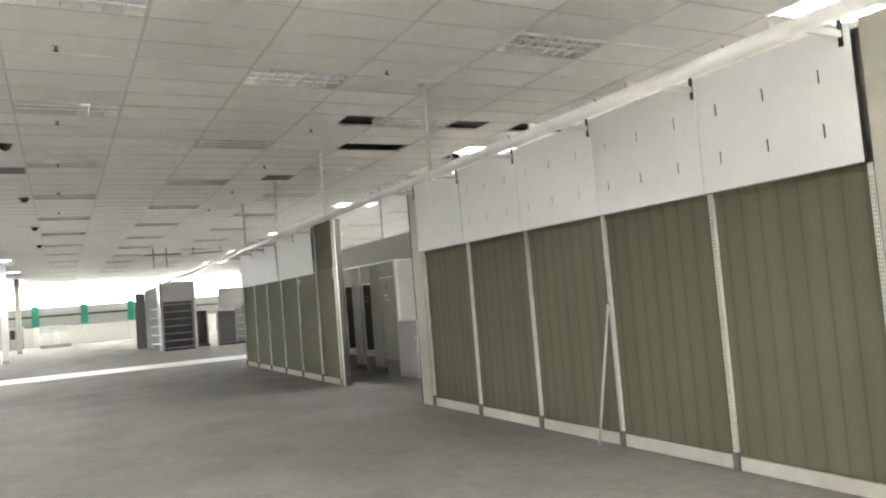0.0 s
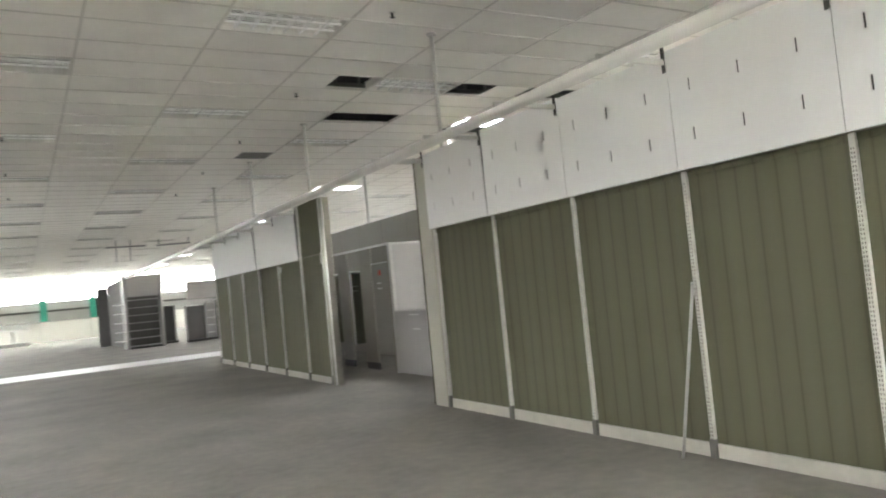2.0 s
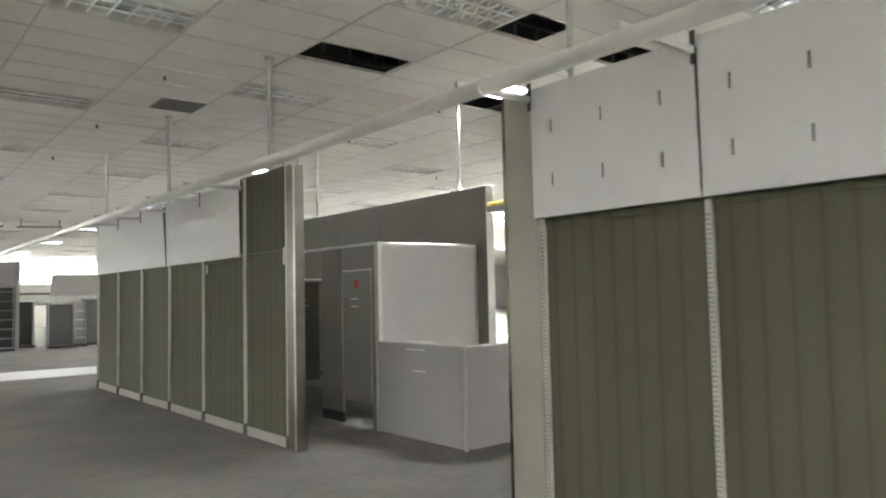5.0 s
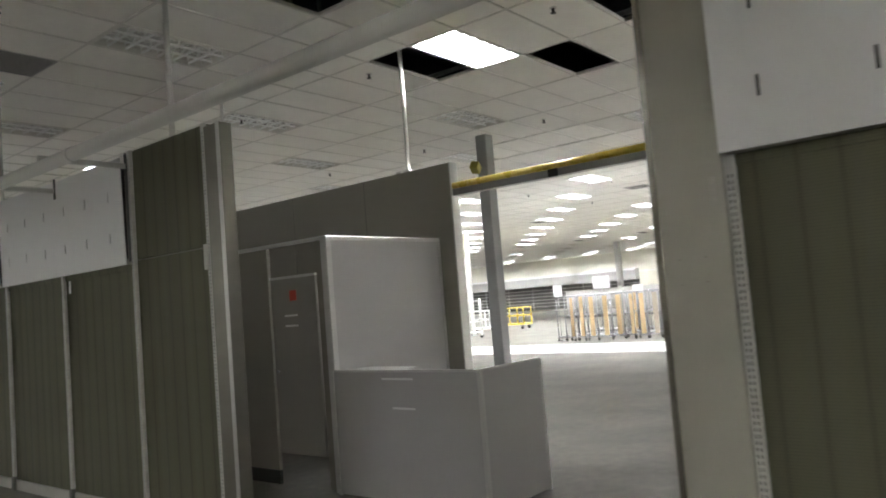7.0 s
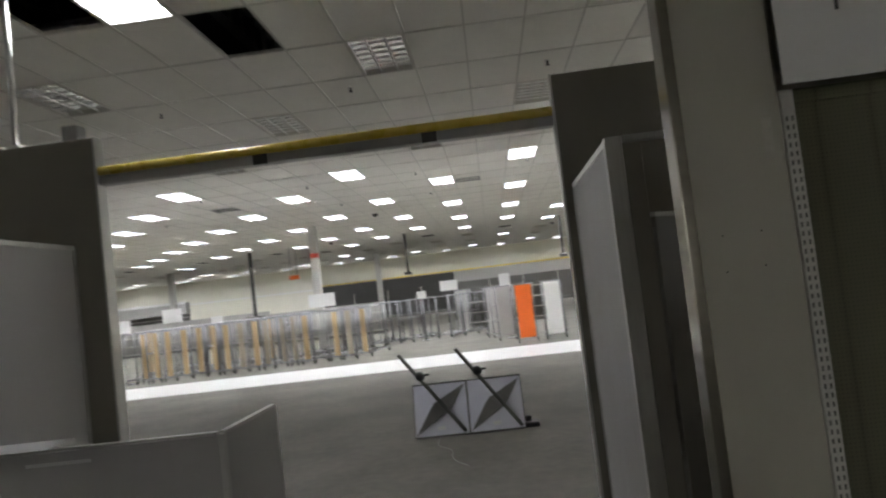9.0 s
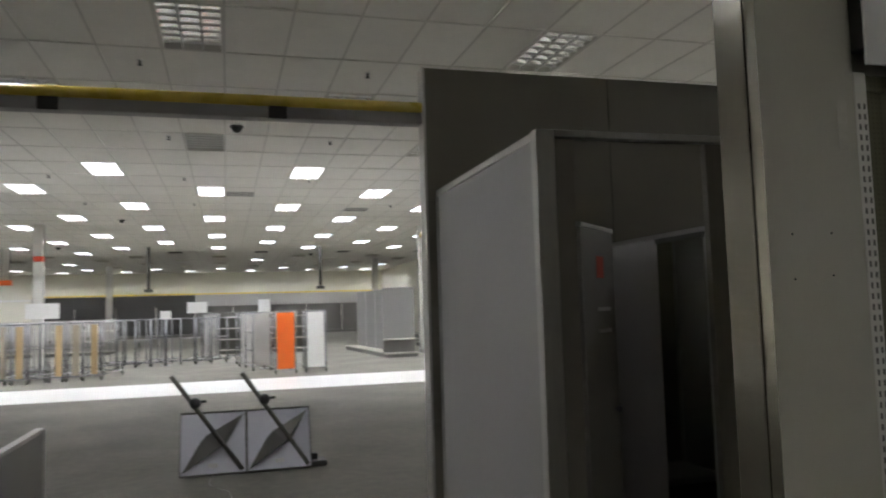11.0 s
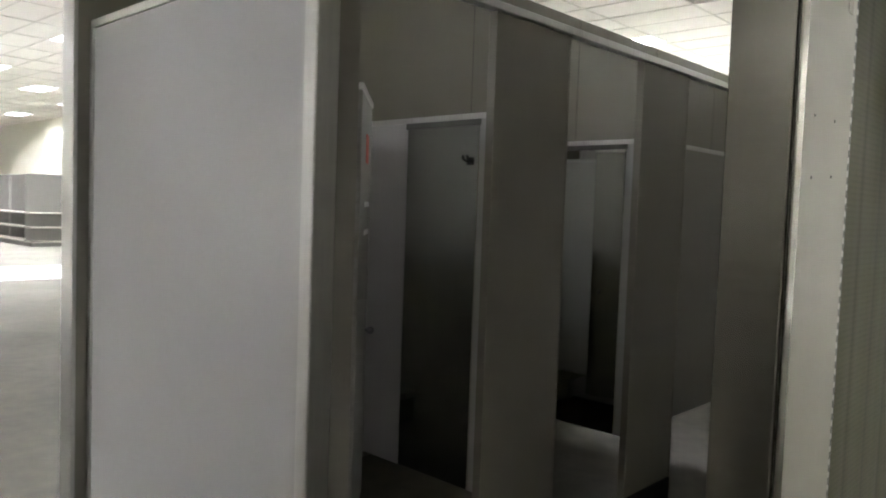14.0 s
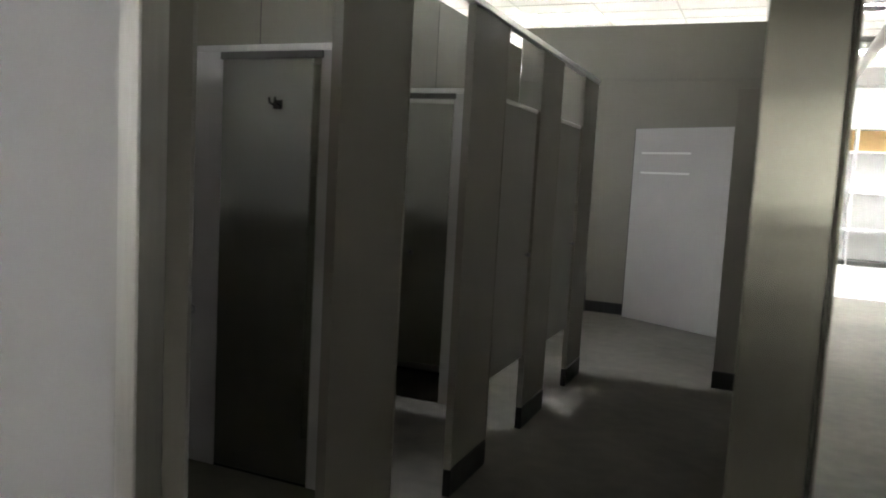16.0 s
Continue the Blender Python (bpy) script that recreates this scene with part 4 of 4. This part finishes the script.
# ---------------------------------------------------------------- gondolas
def gondola(x, y, turn, length, height, depth, label, back, base=True, shelves=(), end_shelves=(), sign=None):
    g = thing("gondola", label, "shelving", (x, y, 0), turn, group="gondola shelving")
    n = max(1, round(length / 1.22))
    w = length / n
    for i in range(n):
        part("back_panel", boxes((i * w + 0.012, (i + 1) * w - 0.012, -0.03, 0.03, 0.14, height), bevel=0.004), back, g)
    for i in range(n + 1):
        part("upright", boxes((i * w - 0.012, i * w + 0.012, -0.04, 0.04, 0, height + 0.01), bevel=0.003), M_SHELF, g)
    for s in (-1, 1):
        lo, hi = min(s * 0.035, s * depth), max(s * 0.035, s * depth)
        part("base_deck", boxes((0, length, lo, hi, 0.12, 0.15), bevel=0.004), M_KICK, g)
        lo2, hi2 = min(s * depth * 0.9, s * depth * 0.96), max(s * depth * 0.9, s * depth * 0.96)
        part("base_kick", boxes((0.01, length - 0.01, lo2, hi2, 0, 0.12)), M_SHELFD, g)
        for z in shelves:
            part("shelf", boxes((0.015, length - 0.015, lo, hi, z, z + 0.03), bevel=0.003), M_KICK, g)
    if end_shelves:
        part("end_back", boxes((-0.03, -0.012, -depth, depth, 0.12, height), bevel=0.003), back, g)
        for z in end_shelves:
            part("end_shelf", boxes((-0.42, -0.03, -depth, depth, z, z + 0.035), bevel=0.004), M_KICK, g)
        part("end_kick", boxes((-0.40, -0.03, -depth + 0.02, depth - 0.02, 0, end_shelves[0])), M_SHELFD, g)
    if sign:
        part("header", boxes((-0.06, -0.035, -depth, depth, sign[0], sign[1]), bevel=0.004), M_PAPER if sign[2] else M_SHELF, g, "blank header board")
    return g


gondola(20.9, -3.35, 4, 5.4, 2.1, 0.5, "long grey gondola with bare backs and a low end shelf", M_GONDOLA, end_shelves=(0.10, 0.52))
gondola(22.0, -6.0, 2, 5.0, 2.0, 0.5, "grey gondola with dark shelves", M_SHELFD, shelves=(0.5, 0.9), end_shelves=(0.1, 0.5, 0.9))
gondola(26.5, -1.2, 80, 3.6, 1.5, 0.45, "low chrome and grey shelving run", M_SHELFD, shelves=(0.5, 0.9, 1.3))
gondola(30, 6, 85, 6.0, 1.35, 0.5, "low grey shelving run", M_SHELF, shelves=(0.5, 0.9))
gondola(33, 12, 88, 8.0, 1.5, 0.5, "low grey shelving run", M_SHELF, shelves=(0.5, 0.9))
# tall unit beyond the cross aisle
big = thing("tall_gondola", "tall dark shelf unit with a white header board", "shelving", (-0.62, 23.8, 0), 0)
part("header", boxes((0.12, 1.30, 0.0, 0.05, 2.02, 2.86), bevel=0.005), M_STALL, big, "blank white header board")
part("side", boxes((0.0, 0.11, 0, 1.0, 0, 2.88), bevel=0.004), M_SHELF, big)
part("side", boxes((1.31, 1.42, 0, 1.0, 0, 2.88), bevel=0.004), M_SHELF, big)
part("back", boxes((0.11, 1.31, 0.55, 0.58, 0.05, 2.8)), M_SHELFD, big)
for i in range(7):
    part("shelf", boxes((0.115, 1.305, 0.03, 0.55, 0.08 + i * 0.30, 0.11 + i * 0.30), bevel=0.003), M_SHELF, big)
for i in range(5):
    part("side_shelf", boxes((-0.30, -0.003, 0.1, 1.0, 0.3 + i * 0.36, 0.33 + i * 0.36), bevel=0.003), M_FASCIA, big)
part("side_back", boxes((-0.002, 0.09, 1.0, 6.0, 0.05, 2.75), bevel=0.004), M_GONDOLA, big)
part("far_end", boxes((-0.45, -0.003, 6.0, 6.05, 0.0, 2.65), bevel=0.004), M_GONDOLA, big)
part("front_foot", boxes((0.11, 1.31, 0.03, 0.5, 0, 0.078)), M_DARK, big)


def low_unit(x, y, w, h, back, label, shelves=()):
    u = thing("shelf_unit", label, "shelving", (x, y, 0), group="units beyond the cross aisle")
    part("back", boxes((0, w, 0.25, 0.30, 0.1, h), bevel=0.004), back, u)
    part("side", boxes((-0.03, 0.0, 0, 0.3, 0, h), bevel=0.003), M_STALL, u)
    part("side", boxes((w, w + 0.03, 0, 0.3, 0, h), bevel=0.003), M_STALL, u)
    part("base", boxes((-0.03, w + 0.03, -0.2, 0.25, 0.02, 0.10), bevel=0.004), M_DARK, u)
    part("top", boxes((-0.03, w + 0.03, 0, 0.3, h, h + 0.05), bevel=0.004), M_STALL, u)
    for z in shelves:
        part("shelf", boxes((0.002, w - 0.002, -0.12, 0.25, z, z + 0.03), bevel=0.003), M_FASCIA, u)


low_unit(0.95, 25.2, 0.5, 1.55, M_DARK, "narrow unit with a black back board")
low_unit(1.70, 24.0, 0.75, 1.45, M_SHELFD, "narrow unit with a dark back board")
low_unit(2.55, 24.2, 0.3, 1.5, M_SHELF, "narrow white tower with small shelves", (0.3, 0.6, 0.9, 1.2))
low_unit(3.0, 25.0, 0.9, 1.6, M_SHELFD, "dark shelf unit behind the wall end")
low_unit(4.4, 25.6, 1.3, 1.6, M_SHELFD, "dark shelf unit behind the wall end")
hb = thing("hanging_board", "pale grey header board carried above the units", "sign", (1.8, 24.3, 1.75))
part("board", boxes((0, 4.2, 0, 0.05, 0, 0.72), bevel=0.005), M_SHELF, hb)
for x in (0.1, 2.1, 4.1):
    part("leg", boxes((x - 0.03, x + 0.03, 0.05, 0.11, -1.75, 0.5)), M_SHELF, hb)
hd = thing("ceiling_frame", "grey rail frame hung under the ceiling by two rods", "frame", (-1.0, 23.0, 3.92))
part("rail", rods(((-0.2, 0, 0), (1.2, 0, 0), 0.03), ((1.6, 0.2, 0), (2.9, 0.2, 0.05), 0.03), seg=6), M_GREYBAND, hd)
for x in (0.15, 0.65, 1.7, 2.8):
    part("rod", rods(((x, 0.05, -0.55 if x < 1 else 0), (x, 0.05, CEIL - 3.92), 0.022), seg=6), M_GREYBAND, hd)
cart = thing("flat_cart", "small white cart with a spread top", "cart", (-4.6, 46, 0))
part("base", boxes((-0.9, 0.9, -0.4, 0.4, 0.0, 0.22), bevel=0.02), M_SHELF, cart)
part("stem", boxes((-0.2, 0.2, -0.15, 0.15, 0.22, 1.0), bevel=0.02), M_PAPER, cart)
part("top", boxes((-0.9, 0.9, -0.3, 0.3, 1.0, 1.4), bevel=0.05), M_PAPER, cart)
k1 = thing("kiosk", "grey service cabinet by the window wall", "cabinet", (-7.4, 48.6, 0))
part("body", boxes((-1.2, 0.9, 0, 1.0, 0, 1.5), bevel=0.02), M_SHELF, k1)
part("panel", boxes((0.1, 0.4, -0.01, -0.0005, 0.7, 1.3)), M_DARK, k1)
k2 = thing("barrier", "red and white striped barrier board", "barrier", (-8.8, 40.5, 0))
part("board", boxes((-0.4, 0.5, 0, 0.06, 0.1, 1.3), bevel=0.01), M_PAPER, k2)
part("stripe", boxes((0.12, 0.3, -0.006, -0.0005, 0.12, 1.28)), M_RED, k2)
part("flag", boxes((-0.75, -0.45, 0, 0.05, 0.7, 1.5), bevel=0.01), M_RED, k2)
part("foot", boxes((-0.8, 0.6, -0.3, 0.3, 0, 0.08), bevel=0.01), M_SHELF, k2)


# ---------------------------------------------------------------- far wall fixtures
def wall_bay(x, y, turn, w, h, material, label):
    b_ = thing("wall_bay", label, "wall fixture", (x, y, 0), turn, group="far wall bays")
    part("back", boxes((0.03, w - 0.03, 0, 0.06, 0.1, h), bevel=0.004), material, b_)
    part("upright", boxes((0, 0.03, -0.03, 0.06, 0, h), bevel=0.003), M_SHELF, b_)
    part("header", boxes((0.0, w, -0.06, 0.0, h - 0.75, h), bevel=0.004), M_DARK if material is M_DARK else M_SHELF, b_)
    part("base", boxes((0.03, w - 0.03, -0.4, 0, 0, 0.18), bevel=0.004), M_SHELFD, b_)


def canopy_bay(y):
    """Dark slatted wall shelf under a projecting grey canopy."""
    b_ = thing("canopy_bay", "dark slatted wall bay under a grey canopy", "wall fixture", (X1 - 0.1, y, 0), -90, group="canopy bays")
    part("back", boxes((0.02, 2.38, 0, 0.06, 0.1, 2.0), bevel=0.004), M_SHELFD, b_)
    part("upright", boxes((0, 0.02, -0.05, 0.06, 0, 2.0)), M_SHELF, b_)
    for j in range(6):
        part("slat", boxes((0.03, 2.37, -0.035, -0.002, 0.35 + j * 0.27, 0.42 + j * 0.27), bevel=0.003), M_SHELF, b_)
    part("canopy", boxes((0, 2.4, -0.65, 0.06, 2.005, 2.82), bevel=0.01), M_SHELF, b_, "grey canopy front")
    part("canopy_edge", boxes((0, 2.4, -0.67, -0.652, 2.70, 2.86)), M_FASCIA, b_, "pale top edge")


for i in range(23):
    y = -8 + i * 2.4 + 2.4
    if i >= 13:
        canopy_bay(y)
    elif i < 9:
        dark_ = i in (5, 6, 7, 8)
        wall_bay(X1 - 0.1, y, -90, 2.4, 2.72, M_DARK if dark_ else M_SHELFD, "dark wall fixture bay on the far wall" if dark_ else "grey headed wall fixture bay on the far wall")
structure("trim", boxes((X1 - 0.12, X1 - 0.02, -8.4, 13.6, 2.74, 2.82)), M_YELLOW, "thin yellowish rail above the far wall bays", "trim")
structure("trim", boxes((X1 - 0.06, X1 - 0.02, 13.6, 23.2, 2.55, 2.64)), M_FASCIA, "white rail along the bare stretch of far wall", "trim")


def service_cart(x, y, turn, material, label):
    c_ = thing("service_cart", label, "cart", (x, y, 0), turn, group="service carts")
    part("deck", boxes((0, 1.5, -0.35, 0.35, 0.2, 0.27), bevel=0.01), material, c_)
    for xx in (0.03, 0.75, 1.47):
        for s in (-1, 1):
            part("rail_post", rods(((xx, s * 0.33, 0.27), (xx, s * 0.33, 0.95), 0.025), seg=6), material, c_)
    for s in (-1, 1):
        for z in (0.6, 0.95):
            part("hand_rail", rods(((0, s * 0.33, z), (1.5, s * 0.33, z), 0.022), seg=6), material, c_)
    for xx in (0.15, 1.35):
        for yy in (-0.28, 0.28):
            part("caster", rods(((xx, yy - 0.02, 0.08), (xx, yy + 0.02, 0.08), 0.08), ((xx, yy, 0.08), (xx, yy, 0.2), 0.015), seg=8), M_DARK, c_)


def shelf_cart(x, y, turn):
    c_ = thing("shelf_cart", "white wire shelf trolley on casters", "cart", (x, y, 0), turn, group="shelf trolleys")
    for xx in (0, 0.9):
        for yy in (-0.25, 0.25):
            part("post", rods(((xx, yy, 0.05), (xx, yy, 1.5), 0.018), seg=6), M_PAPER, c_)
            part("caster", rods(((xx, yy - 0.015, 0.05), (xx, yy + 0.015, 0.05), 0.05), seg=8), M_DARK, c_)
    for z in (0.2, 0.6, 1.0, 1.4):
        part("shelf", boxes((0, 0.9, -0.25, 0.25, z, z + 0.03), bevel=0.004), M_PAPER, c_)


service_cart(24.7, 18.6, -88, M_YELLOW, "yellow railed flatbed cart")
shelf_cart(18.9, 17.9, -60)
shelf_cart(19.5, 16.9, -60)
service_cart(22.0, 18.2, -70, M_PAPER, "white railed flatbed cart")


es = thing("exit_sign", "red orange exit sign hung below the ceiling", "sign", (30, 9.8, 2.65))
part("face", boxes((-0.03, 0.03, -0.22, 0.22, 0.1, 0.29), bevel=0.008), M_ORANGE, es)
for y in (-0.15, 0.15):
    part("rod", rods(((0, y, 0.285), (0, y, CEIL - 2.65), 0.012), seg=6), M_SHELFD, es)
ms = thing("mast", "dark square mast standing on a wide dark base", "mast", (30, 11.7, 0))
part("base", boxes((-0.3, 0.3, -0.35, 0.35, 0, 1.34), bevel=0.02), M_SHELFD, ms)
part("post", boxes((-0.06, 0.06, -0.07, 0.07, 1.34, CEIL), bevel=0.01), M_DARK, ms)
for y in (4.75, -2.0):
    hp = thing("drop_pole", "dark pole hanging down from the ceiling", "pole", (30, y, 2.5), group="drop poles")
    part("tube", rods(((0, 0, 0), (0, 0, CEIL - 2.5), 0.05), seg=8), M_DARK, hp)
    part("box", boxes((-0.12, 0.12, -0.16, 0.16, -0.12, 0.0), bevel=0.01), M_DARK, hp)


# ---------------------------------------------------------------- lit shelves behind
def cubby_unit(x):
    u = thing("cubby_shelf", "white wall shelf with wood lined cubbies on top", "shelving", (x, -16.4, 0), group="white wall shelves")
    w = 0.82
    part("back", boxes((0.02, w - 0.02, -0.5, -0.47, 0.08, 2.9)), M_FASCIA, u)
    part("side", boxes((0, 0.02, -0.5, 0, 0, 2.9), bevel=0.003), M_FASCIA, u)
    part("side", boxes((w - 0.02, w, -0.5, 0, 0, 2.9), bevel=0.003), M_FASCIA, u)
    for z in (0.72, 1.5, 2.36, 2.86):
        part("shelf", boxes((0.02, w - 0.02, -0.47, 0.0, z, z + 0.04), bevel=0.003), M_FASCIA, u)
    part("cubby_back", boxes((0.021, w - 0.021, -0.468, -0.40, 2.402, 2.858)), M_WOOD, u, "light wood lining")
    part("base", boxes((0.02, w - 0.02, -0.47, 0.12, 0.0, 0.10), bevel=0.004), M_DARK, u)


for i in range(12):
    cubby_unit(0.86 - i * 0.83)
sr = thing("hanging_duct", "grey square duct hung under the ceiling", "duct", (-0.9, -13.5, 3.5))
part("tube", boxes((-6, 0.4, -0.2, 0.2, -0.15, 0.15), bevel=0.01), M_SHELF, sr)
for x in (-4, -1.5, 0.2):
    part("rod", rods(((x, 0, 0.15), (x, 0, CEIL - 3.5), 0.012), seg=6), M_SHELF, sr)
